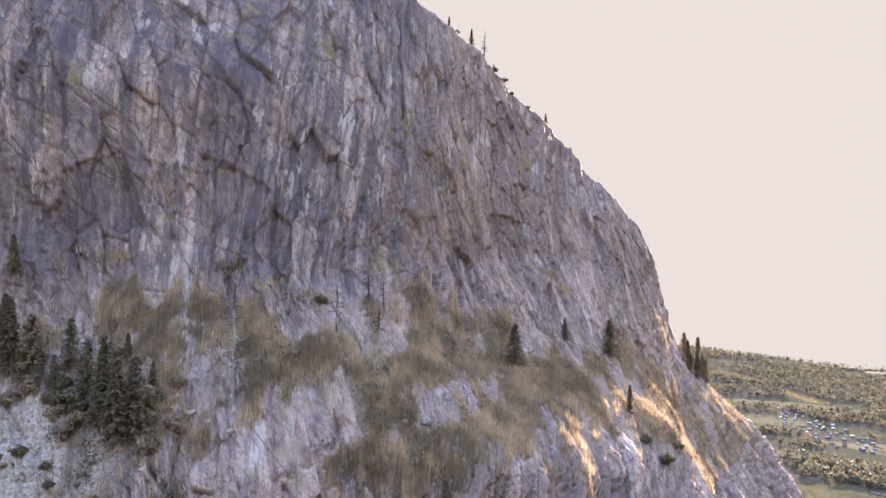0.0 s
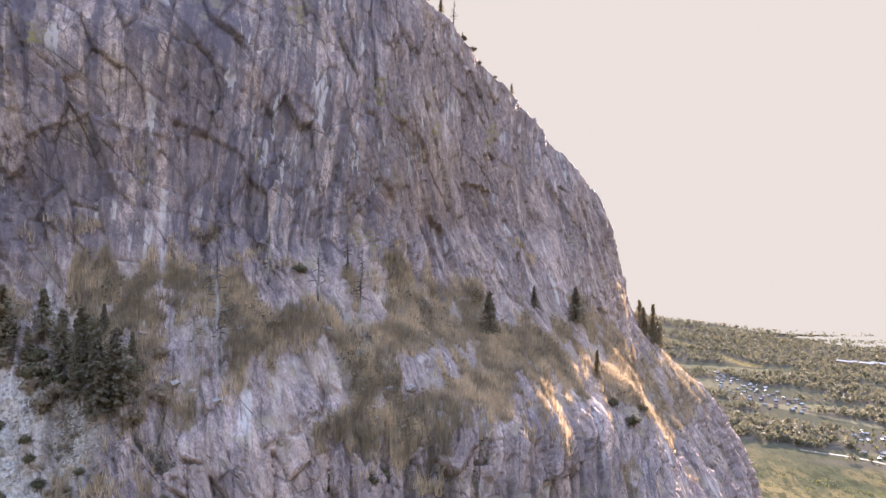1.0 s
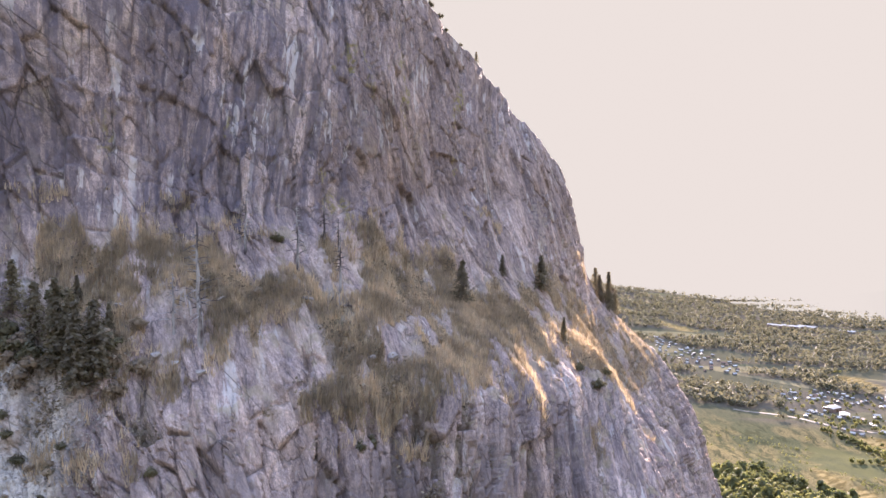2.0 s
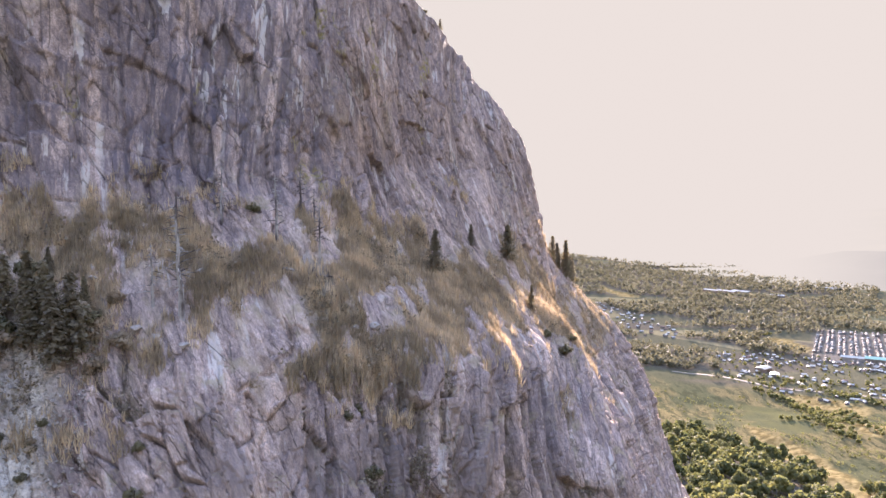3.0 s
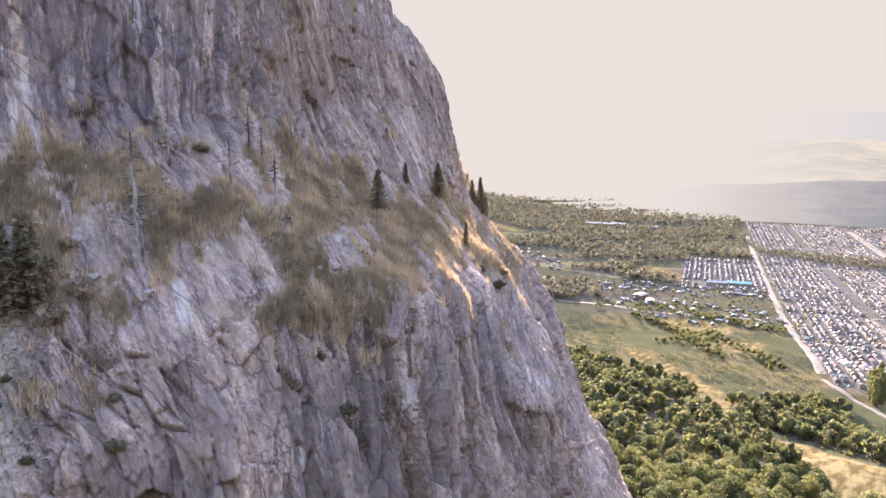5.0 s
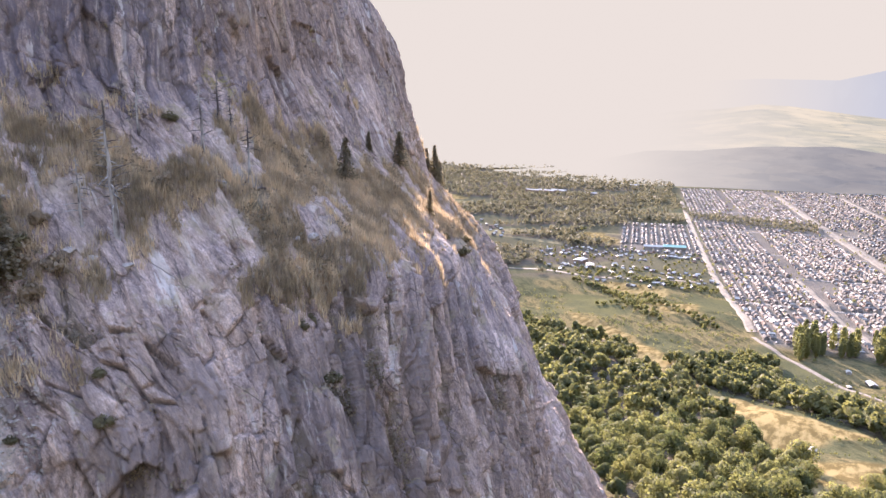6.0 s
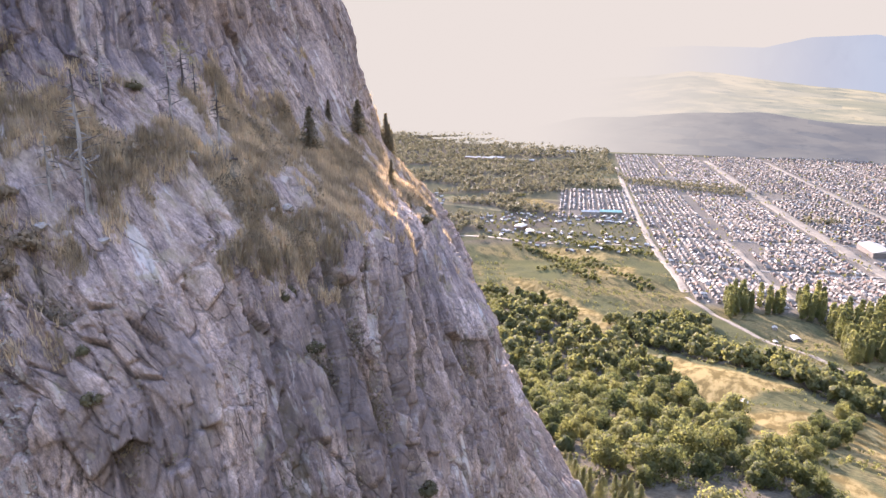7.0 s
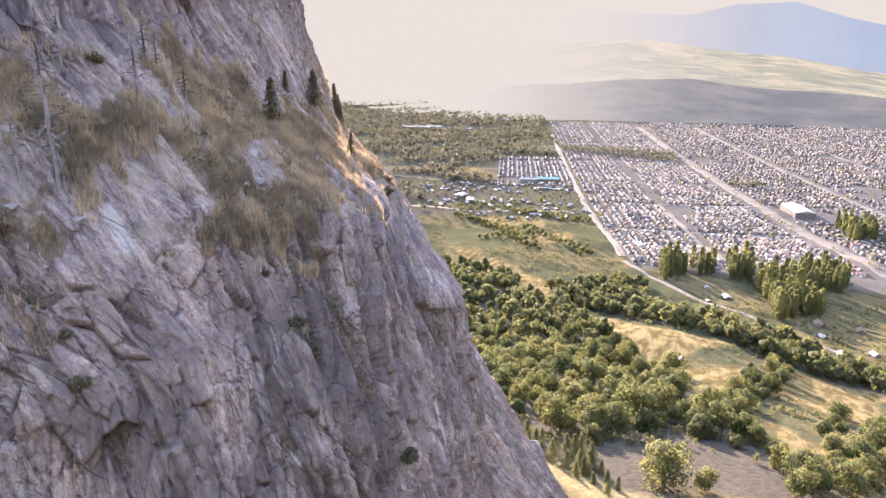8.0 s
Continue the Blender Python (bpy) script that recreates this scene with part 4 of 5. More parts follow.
def leaf_material(name, dark, light, through=0.35, tint=(1.4, 1.34, 0.9), many=False, patch=0.09):
    m = Mat(name, 0.75)
    shade = m.mix(m.math("ADD", m.math("MULTIPLY", m.island(), 0.4), m.ramp(m.noise(patch, 5, None, 0.6), 0.38, 0.62, 0.0, 0.6)) if many else m.chance(), dark, light)
    shade = m.mix(m.ramp(m.noise(0.9, 4), 0.3, 0.7), m.mix(1.0, shade, (0.85, 0.86, 0.88), "MULTIPLY"), m.mix(1.0, shade, (1.18, 1.16, 1.08), "MULTIPLY"))
    m.color(shade)
    glow = m.n.new("ShaderNodeBsdfTranslucent")
    m.put(glow.inputs["Color"], m.mix(1.0, shade, tint, "MULTIPLY"))
    both = m.n.new("ShaderNodeMixShader")
    both.inputs[0].default_value = through
    m.l.new(m.bsdf.outputs[0], both.inputs[1])
    m.l.new(glow.outputs[0], both.inputs[2])
    m.l.new(both.outputs[0], m.n["Material Output"].inputs["Surface"])
    return m.mat


BARK = Mat("bark", 0.95)
BARK.color(BARK.mix(BARK.ramp(BARK.noise(3, 6, BARK.place((1, 1, 0.2))), 0.35, 0.65), (0.09, 0.07, 0.055), (0.22, 0.18, 0.145)))
BARK = BARK.mat
DEADWOOD = Mat("dead_wood", 0.9)
DEADWOOD.color(DEADWOOD.mix(DEADWOOD.ramp(DEADWOOD.noise(1.2, 6, DEADWOOD.place((1, 1, 0.3))), 0.42, 0.6), (0.085, 0.07, 0.07), (0.38, 0.36, 0.355)))
DEADWOOD = DEADWOOD.mat
LEAF, POPLAR_LEAF, NEEDLE = leaf_material("broad_leaf", (0.105, 0.126, 0.066), (0.21, 0.214, 0.106), 0.6), leaf_material("poplar_leaf", (0.15, 0.168, 0.088), (0.24, 0.245, 0.125), 0.62), leaf_material("needle", (0.15, 0.165, 0.085), (0.24, 0.24, 0.125), 0.55)
DRYLEAF = leaf_material("dry_shrub", (0.27, 0.215, 0.165), (0.42, 0.335, 0.25), 0.3, (1.2, 1.15, 1.0))


def tube(bm, points, radii, sides=6):
    rings = []
    for k, (p, r) in enumerate(zip(points, radii)):
        p = Vector(p)
        way = (Vector(points[min(k + 1, len(points) - 1)]) - Vector(points[max(k - 1, 0)])).normalized()
        u = way.orthogonal().normalized()
        v = way.cross(u)
        rings.append([bm.verts.new(p + r * (math.cos(6.2832 * i / sides) * u + math.sin(6.2832 * i / sides) * v)) for i in range(sides)])
    for a, b in zip(rings, rings[1:]):
        for i in range(sides):
            bm.faces.new((a[i], a[(i + 1) % sides], b[(i + 1) % sides], b[i]))
    bm.faces.new(rings[-1])


def sprays(centres, normals, size, r, n=4):
    """Leaf sprays: small quads of uneven shape at the centres, facing the normals with some spread."""
    c = len(centres)
    normals = normals + r.normal(0, 0.3, (c, 3))
    normals /= np.linalg.norm(normals, axis=1)[:, None] + 1e-9
    u = np.cross(normals, r.normal(0, 1, (c, 3)))
    u /= np.linalg.norm(u, axis=1)[:, None] + 1e-9
    v = np.cross(normals, u)
    s = size * r.uniform(0.55, 1.25, (c, 1))
    corner = [(-1, -0.5), (0.35, -0.9), (1, 0.45), (-0.3, 0.9)]
    return np.stack([centres + s * (a * u + b * v) + s * 0.25 * r.normal(0, 1, (c, 3)) for a, b in corner], 1)


def broad_crown(r, height, spread, count, leaf):
    """Centres and sprays of a lumpy crown of several boughs."""
    lobes = []
    for k in range(int(r.integers(15, 22))):
        ang, out = r.uniform(0, 6.28), spread * r.uniform(0.1, 0.62) ** 0.8
        lobes.append((out * math.cos(ang), out * math.sin(ang), height * (0.26 + 0.56 * r.random() * (1 - 0.5 * out / spread)), spread * r.uniform(0.28, 0.5)))
    lobes.append((0, 0, height * 0.82, spread * 0.36))
    lobes = np.array(lobes)
    pick = r.choice(len(lobes), count, p=lobes[:, 3] ** 2 / (lobes[:, 3] ** 2).sum())
    way = r.normal(0, 1, (count, 3))
    way[:, 2] += 0.35
    way /= np.linalg.norm(way, axis=1)[:, None]
    c = lobes[pick, :3] + way * (lobes[pick, 3] * r.uniform(0.6, 1.08, count))[:, None] * np.array([1, 1, 0.85])
    mass = c - np.array([0, 0, height * 0.45])
    mass = mass / (np.linalg.norm(mass, axis=1)[:, None] + 1e-9)
    round_way = way * 0.75 + mass * 0.45 + r.normal(0, 0.22, (count, 3))
    return lobes, sprays(c, way, leaf, r), round_way / (np.linalg.norm(round_way, axis=1)[:, None] + 1e-9)


def broad_tree(seed, height, spread, label, count=2050, leaf=0.33):
    r = np.random.default_rng(seed)
    tree = new("tree")
    lobes, V, W = broad_crown(r, height, spread, count, leaf)
    bm = bmesh.new()
    top = Vector((r.normal(0, 0.3), r.normal(0, 0.3), height * 0.55))
    tube(bm, [(0, 0, -0.8), (0.05, 0, height * 0.2), top * 0.6, top], [height * 0.035, height * 0.027, height * 0.02, height * 0.01])
    for l in lobes[:6]:
        tube(bm, [top * 0.45, (top * 0.5 + Vector(l[:3])) * 0.55, l[:3]], [height * 0.013, height * 0.009, 0.03], 5)
    part("trunk", bm, BARK, tree)
    part("crown", quads_mesh("crown", V, 4, W), LEAF, tree)
    return tagged(tree, label, "tree", "trees of the valley")


def poplar_tree(seed, height, label):
    r = np.random.default_rng(seed)
    tree = new("poplar")
    n = 760
    h = r.uniform(0.08, 1.0, n)
    rad = height * 0.13 * np.sin(np.clip(h, 0, 1) ** 0.7 * 2.9) ** 0.6 * r.uniform(0.55, 1.1, n)
    ang = r.uniform(0, 6.28, n)
    c = np.stack([rad * np.cos(ang), rad * np.sin(ang), h * height], -1)
    way = np.stack([np.cos(ang), np.sin(ang), 0.6 + 0 * ang], -1)
    bm = bmesh.new()
    tube(bm, [(0, 0, -0.8), (0, 0, height * 0.4), (0.1, 0, height * 0.9)], [0.4, 0.25, 0.05])
    for k in range(5):
        a = r.uniform(0, 6.28)
        z = height * (0.15 + 0.12 * k)
        tube(bm, [(0, 0, z), (0.9 * math.cos(a), 0.9 * math.sin(a), z + height * 0.12)], [0.1, 0.03], 5)
    part("trunk", bm, BARK, tree)
    part("crown", quads_mesh("crown", sprays(c, way, 0.7, r)), POPLAR_LEAF, tree)
    return tagged(tree, label, "tree", "poplars below the town")


def fir_tree(seed, height, label, spread=0.2, material=None):
    """A conifer: whorls of drooping boughs, each a fan of needle sprays."""
    r = np.random.default_rng(seed)
    tree = new("conifer")
    bm = bmesh.new()
    tube(bm, [(0, 0, -0.8), (0.03, 0.02, height * 0.5), (0, 0, height * 0.98)], [height * 0.02, height * 0.013, 0.02])
    cs, ns = [], []
    levels = int(height * 2.6) + 5
    for k in range(levels):
        z = height * (0.12 + 0.86 * k / levels)
        long = height * spread * (1 - (z / height) ** 1.2) * r.uniform(0.7, 1.15) + 0.12
        for b in range(int(r.integers(8, 12))):
            a = r.uniform(0, 6.28)
            tip = np.array([math.cos(a) * long, math.sin(a) * long, -0.18 * long])
            if b < 3:
                tube(bm, [(0, 0, z), tuple(np.array([0, 0, z]) + tip * 0.8)], [0.03 + 0.002 * height, 0.01], 4)
            for f in np.linspace(0.15, 1.0, 11):
                cs.append(np.array([0, 0, z]) + tip * f + r.normal(0, 0.05 * height * spread, 3))
                ns.append((math.cos(a) * 0.5, math.sin(a) * 0.5, 1.0))
    part("trunk", bm, BARK, tree)
    part("crown", quads_mesh("crown", sprays(np.array(cs), np.array(ns), 0.012 * height + 0.045, r)), material or NEEDLE, tree)
    return tagged(tree, label, "tree", "conifers")


BROAD = [broad_tree(k, h, s, "leafy dark green broadleaf tree, lit gold along its top") for k, h, s in ((1, 10.5, 5.6), (2, 9.5, 5.2), (3, 13, 5.4), (4, 7.5, 4.2), (5, 10.5, 6.6), (6, 6.0, 3.4))]
POPLARS = [poplar_tree(k, h, "tall slender green poplar in a dense grove") for k, h in ((11, 24), (12, 27), (13, 21))]
SMALLFIR = [fir_tree(k, h, "young bushy conifer on the slope under the cliff", 0.36) for k, h in ((21, 6.5), (22, 5.0), (23, 8.0))]


def plant(kinds, places, seed, low=0.8, high=1.25, sink=0.2):
    r = np.random.default_rng(seed)
    for x, y in places:
        copy_thing(kinds[int(r.integers(len(kinds)))], stand(float(x), float(y), r.uniform(0, 6.28), r.uniform(low, high), sink))


wood = np.concatenate([scatter(FOREST, 8.4, 1), scatter(FOREST_WEST, 10, 12), scatter(FOREST_FOOT, 10, 13)])
spare = inside(wood[:, 0], wood[:, 1], FOREST)
spare[: len(scatter(FOREST, 8.4, 1))] = False
wood = wood[~spare]
wood = wood[~inside(wood[:, 0], wood[:, 1], CLEARING) & ~inside(wood[:, 0], wood[:, 1], UNDERCLIFF)]
wood = wood[np.argsort(np.hypot(wood[:, 0], wood[:, 1]))]
hedge = scatter(HEDGE, 6.8, 2)
near_wood, rest = wood[:190], wood[190:]
rest = rest[np.random.default_rng(8).random(len(rest)) < 0.72]
far_wood = np.concatenate([rest, hedge[50:]])
plant(BROAD, near_wood, 3, 0.7, 1.5)
plant(BROAD, hedge[:50], 4, 0.7, 1.2)
plant(BROAD, np.concatenate([scatter(GROVE, 8.5, 5), scatter(LONETREES, 8, 6), scatter(EASTTREES, 8, 7), scatter(NEARTREES, 7.5, 8)]), 9, 0.6, 1.1)
plant(SMALLFIR, scatter(SLOPETREES, 4.2, 10, 44), 11, 0.7, 1.2)
poplar_places = np.concatenate([scatter(p, g, 20 + k) for k, (p, g) in enumerate(((POP1, 7), (POP2, 7), (POP3, 7), (POP4, 6.5), (POP5, 6.5), (POP6, 7), (POP7, 9)))])
plant(POPLARS, poplar_places, 31, 0.8, 1.1)
for k, t in enumerate(BROAD):
    t.matrix_basis = stand(*((395, 300), (393, 330), (402, 362), (412, 392), (376, 186), (388, 238))[k], k)
for k, t in enumerate(POPLARS):
    t.matrix_basis = stand(600 + 8 * k, 415 - 14 * k, k)
for k, t in enumerate(SMALLFIR):
    t.matrix_basis = stand(113 + 6 * k, 122 + 7 * k, k)


def wood_mass(name, places, seed, low, high, count, material, label):
    """Far trees as one mesh of leaf sprays: two dozen crowns, each tree turned and sized by chance."""
    r = np.random.default_rng(seed)
    crowns = [broad_crown(r, 1.0, r.uniform(0.38, 0.52), count, 0.14 * (60 / max(count, 60)) ** 0.35)[1:] for _ in range(24)]
    out, ways = [], []
    places = np.asarray(places)
    for (x, y), z in zip(places, ground_z(places[:, 0], places[:, 1])):
        V, W = crowns[int(r.integers(24))]
        h, a = r.uniform(low, high), r.uniform(0, 6.2832)
        spin = np.array([[math.cos(a), math.sin(a), 0], [-math.sin(a), math.cos(a), 0], [0, 0, 1]])
        out.append(h * (V @ spin) + np.array([x, y, z]))
        ways.append(W @ spin)
    ob = part(name, quads_mesh(name, np.concatenate(out), 4, np.concatenate(ways)), material)
    return tagged(ob, label, "trees", kind="stuff")


FARLEAF = leaf_material("far_leaf", (0.095, 0.112, 0.06), (0.22, 0.22, 0.112), 0.55, many=True, patch=0.03)
# greyed to put haze into the leaf colour of the far belts
BELTLEAF = leaf_material("belt_leaf", (0.115, 0.118, 0.09), (0.18, 0.172, 0.128), 0.45, (1.22, 1.18, 0.98), many=True, patch=0.03)
wood_mass("woodland", far_wood, 41, 8, 17, 320, FARLEAF, "broadleaf woods and hedges on the valley slope")
belt = np.concatenate([scatter(FARWOOD, 20, 51), scatter(FARWOOD2, 13, 52), scatter(FARWOOD3, 11, 53), scatter([(1185, 700), (1200, 715), (1240, 660), (1222, 648)], 8, 56)])
r0 = np.random.default_rng(55)
n0 = 15500
az, rad = np.radians(r0.uniform(10, 46, n0)), r0.uniform(1050, 3050, n0)
bx, by = rad * np.sin(az), rad * np.cos(az)
keep = (belts(bx, by) > 0.0) & ~inside(bx, by, SUBURB) & ~inside(bx, by, SUBURB2) & ~inside(bx, by, GOLD7) & ~inside(bx, by, GOLD8) & ~inside(bx, by, GOLD9) & ~inside(bx, by, GOLD10) & ((bx * E2[0] + by * E2[1]) < np.where(bx * E1[0] + by * E1[1] > 1670, 88, -60) + r0.normal(0, 4, n0))
belt = np.concatenate([belt, np.stack([bx, by], -1)[keep]])
wood_mass("far_woods", belt, 61, 9, 17, 16, BELTLEAF, "dark belts of trees across the far valley")
n1 = 2400
s1, q1 = r0.uniform(650, 2400, n1), r0.uniform(100, 1450, n1)
tx, ty = plan(s1, q1)
wood_mass("town_trees", np.stack([tx, ty], -1), 62, 3, 7.5, 20, FARLEAF, "street and garden trees among the houses")
# scrub on the open slope
n2 = 15000
az, rad = np.radians(r0.uniform(24, 72, n2)), r0.uniform(200, 950, n2)
sx, sy = rad * np.sin(az), rad * np.cos(az)
free = fbm((sx + sy) / 24, (sx - sy) / 95, 78, 3) + 0.5 * fbm(sx / 9, sy / 9, 80, 2) > 0.1
for poly in (GOLD1, GOLD2, GOLD3, GOLD4, STRIP, GREEN2, GREEN1):
    free &= ~inside(sx, sy, poly)
free &= (sx * E2[0] + sy * E2[1] < 95) | (sx * E1[0] + sy * E1[1] < 600)
wood_mass("scrub", np.stack([sx, sy], -1)[free], 63, 1.2, 3.8, 18, FARLEAF, "low scrub dotted over the dry slope")


def hedge_line(line, width, gap, seed):
    """Places strewn along a line in plan."""
    r = np.random.default_rng(seed)
    p = np.array(line, float)
    seg = np.concatenate([[0], np.cumsum(np.linalg.norm(np.diff(p, axis=0), axis=1))])
    s = np.arange(0, seg[-1], gap) + r.normal(0, gap * 0.4, len(np.arange(0, seg[-1], gap)))
    return np.stack([np.interp(s, seg, p[:, 0]), np.interp(s, seg, p[:, 1])], -1) + r.normal(0, width, (len(s), 2))


rows = np.concatenate([hedge_line([(610, 801), (610, 748), (605, 695), (563, 628), (547, 590), (540, 563)], 7, 1.6, 71), hedge_line([(590, 640), (560, 640), (530, 655)], 5, 3, 72), hedge_line([(640, 690), (600, 640), (585, 560), (560, 500)], 6, 3.5, 73)])
wood_mass("hedgerow", rows, 64, 3, 8, 90, FARLEAF, "scrubby hedgerows between the fields of the slope")
rows = np.concatenate([hedge_line([(685, 790), (699, 746), (711, 693), (727, 647)], 8, 2.0, 74), hedge_line([(640, 830), (690, 850), (740, 820), (790, 800)], 10, 5, 75), hedge_line([(877, 1157), (905, 1200), (960, 1215)], 6, 4, 76), scatter(SUBURB, 16, 54)])
wood_mass("suburb_trees", rows, 65, 3, 7.5, 60, FARLEAF, "leafy garden trees between the houses of the suburb")

# ---- plants on the cliff ----
LAND = CLIFF.reshape(-1, 3)


def seat(x, y, z, sink=0.25):
    """The place on the rock nearest to a point."""
    k = int(np.argmin(((LAND - np.array([x, y, z])) ** 2).sum(1)))
    p = LAND[k]
    return Vector((float(p[0]), float(p[1]), float(p[2]) - sink))


def dead_tree(seed, height, lean, label):
    """A bare dead trunk with broken side branches."""
    r = np.random.default_rng(seed)
    tree = new("dead_tree")
    bm = bmesh.new()
    n = 9
    line = [Vector((lean * height * (k / n) ** 1.3 + r.normal(0, 0.004) * height * (k > 0), r.normal(0, 0.004) * height * (k > 0), height * k / n - 0.4 * (k == 0))) for k in range(n + 1)]
    tube(bm, line, [max(0.03, 0.026 * height * (1 - 0.8 * k / n)) for k in range(n + 1)], 7)
    trunk = part("trunk", bm, DEADWOOD, tree)
    for k in range(int(height * 4.5)):
        z = r.uniform(0.25, 0.97)
        p = line[min(int(z * n), n - 1)].lerp(line[min(int(z * n) + 1, n)], (z * n) % 1)
        a, long = r.uniform(0, 6.28), height * r.uniform(0.08, 0.3) * (1.2 - z)
        q = p + Vector((math.cos(a) * long, math.sin(a) * long, long * r.uniform(-0.5, 0.35)))
        bm = bmesh.new()
        tube(bm, [p, p.lerp(q, 0.5) + Vector((0, 0, 0.04 * long)), q], [0.035 + 0.004 * height, 0.045, 0.018], 4)
        if long > 0.1 * height:
            tube(bm, [p.lerp(q, 0.55), p.lerp(q, 0.8) + Vector((r.normal(0, 0.2) * long, r.normal(0, 0.2) * long, 0.25 * long))], [0.015, 0.006], 4)
        part("branch", bm, DEADWOOD, trunk)
    return tagged(tree, label, "dead tree", "dead trees on the ledge")


for k, (x, y, z, h, lean) in enumerate(((-11.4, 75.7, -4.8, 7.6, -0.01), (-9.2, 82.1, -2.5, 6.2, 0.01), (-17.3, 77.5, -2.4, 6.6, 0.03), (-20.2, 68.5, -11.1, 12.0, -0.02), (-6.9, 76.6, -7.7, 6.4, 0.0), (-22.9, 69.5, -9.9, 6.2, -0.05), (-7.0, 83.7, -3.1, 4.6, 0.0))):
    t = dead_tree(100 + k, h, lean, "bare grey dead tree standing on the grassy ledge")
    t.matrix_basis = Matrix.Translation(seat(x, y, z)) @ Matrix.Rotation(0.3 * k, 4, "Z")
t = dead_tree(120, 4.6, 0.05, "bare weathered tree on the rim of the cliff")
t.matrix_basis = Matrix.Translation(seat(6.7, 115.5, 39.5))

DARKFIR = leaf_material("dark_needle", (0.16, 0.138, 0.105), (0.24, 0.205, 0.145), 0.35)
FIRS = [fir_tree(k, h, "dark green conifer on the cliff ledge", w, DARKFIR) for k, h, w in ((201, 8.5, 0.24), (202, 7.0, 0.3), (203, 9.5, 0.2))]
LEDGE_FIRS = ((-46.5, 74.9, 2.5, 0.55), (-41.4, 69.9, -9.1, 1.05), (-43.8, 70.5, -8.5, 0.9), (-38.5, 69.3, -9.9, 0.85), (-35.4, 69.8, -9.9, 0.8), (-30.2, 64.8, -14.3, 1.0), (-28.3, 65.9, -13.5, 0.85), (-31.5, 67.5, -12, 0.95), (-33.5, 66, -13, 0.8),
              (-28.7, 69.8, -9.9, 0.7), (-37.5, 71.3, -7.3, 0.75), (-45, 72, -6, 0.8), (-48, 72, -6, 0.9), (-29.3, 65.8, -13.2, 1.0), (-32.9, 68.3, -11.5, 0.9), (-32.4, 72.3, -7.5, 0.7), (10.2, 92.9, -9.3, 0.85), 
              (28.2, 103.6, -17.7, 0.55), (61.7, 173, -18.6, 1.05), (63.3, 170, -21, 0.9), (62.6, 172, -20.4, 1.15), (64.5, 176, -19, 1.0), (60, 178, -17, 0.9),
              (60.0, 166, -21, 0.9), (57.5, 167, -20, 0.8), (59.5, 172, -18.5, 0.95), (66, 173, -22, 0.85), (18.9, 108, -7.5, 0.8), (26.4, 117, -12, 0.9), (5.0, 116, 42.0, 0.36), (9.6, 118.5, 39.0, 0.25), (20, 135, 33.0, 0.3), (1.5, 114, 46.5, 0.25))
for k, (x, y, z, size) in enumerate(LEDGE_FIRS):
    m = Matrix.Translation(seat(x, y, z)) @ Matrix.Rotation(k * 1.7, 4, "Z") @ Matrix.Scale(size, 4)
    if k < 3:
        FIRS[k].matrix_basis = m
    else:
        copy_thing(FIRS[k % 3], m)


def shrub_thing(seed, size, material, label):
    """A low bush: a few stems and a loose ball of leaf sprays."""
    r = np.random.default_rng(seed)
    bush = new("shrub")
    bm = bmesh.new()
    for k in range(6):
        a = r.uniform(0, 6.28)
        tube(bm, [(0, 0, -0.3), (0.25 * size * math.cos(a), 0.25 * size * math.sin(a), 0.3 * size), (0.5 * size * math.cos(a), 0.5 * size * math.sin(a), 0.75 * size)], [0.04, 0.03, 0.01], 5)
    part("stem", bm, BARK, bush)
    _, V, W = broad_crown(r, size * 1.1, size * 0.75, 950, 0.055 * size + 0.02)
    part("foliage", quads_mesh("foliage", V - np.array([0, 0, 0.1 * size]), 4, W), material, bush)
    return tagged(bush, label, "shrub", "shrubs on the cliff")


OLIVE = leaf_material("olive_shrub", (0.12, 0.112, 0.07), (0.175, 0.155, 0.095), 0.25)
SHRUBS = [shrub_thing(301, 1.6, OLIVE, "olive green shrub rooted in the rock"), shrub_thing(302, 1.2, DRYLEAF, "dry brown shrub on the grassy ledge"), shrub_thing(303, 1.9, OLIVE, "broad olive shrub on the rock")]
SHRUB_SPOTS = ((8.1, 59.1, -43.3, 0, 1.5), (-3.1, 62.4, -25.5, 0, 1.2), (-4.9, 66.1, -21, 0, 1.2), (-2.1, 59.8, -31, 0, 0.8), (-23.4, 56.7, -23.2, 0, 1.0), (-22.7, 59.3, -19.9, 0, 0.8), (-5.6, 64.7, -20.5, 2, 0.8), (-13.7, 79.2, -0.7, 2, 0.9),
               (32.6, 98.4, -22.8, 2, 1.2), (30, 101, -20, 0, 1.2), (35, 104, -22, 2, 1.0), (-36, 64, -16, 0, 0.8), (-39, 65.5, -15, 0, 1.0), (-34, 62, -19, 2, 0.7), (-37, 61, -21, 0, 0.9), (-32, 60, -22, 0, 0.7), (-29, 59, -24, 2, 0.6), (-40, 62, -20, 2, 0.9), (-43, 64, -17, 0, 1.2),
               (-45, 62, -20, 2, 1.1), (-42, 60, -24, 0, 1.0), (9.5, 119, 38.5, 0, 0.9), (11.5, 121, 37, 0, 0.8), (13, 124, 36, 2, 0.6), (3.5, 115, 44, 0, 0.7), (16, 129, 34.5, 0, 0.6))
for k, (x, y, z, kind, size) in enumerate(SHRUB_SPOTS):
    copy_thing(SHRUBS[kind], Matrix.Translation(seat(x, y, z)) @ Matrix.Rotation(k * 2.1, 4, "Z") @ Matrix.Scale(0.7 * size, 4))
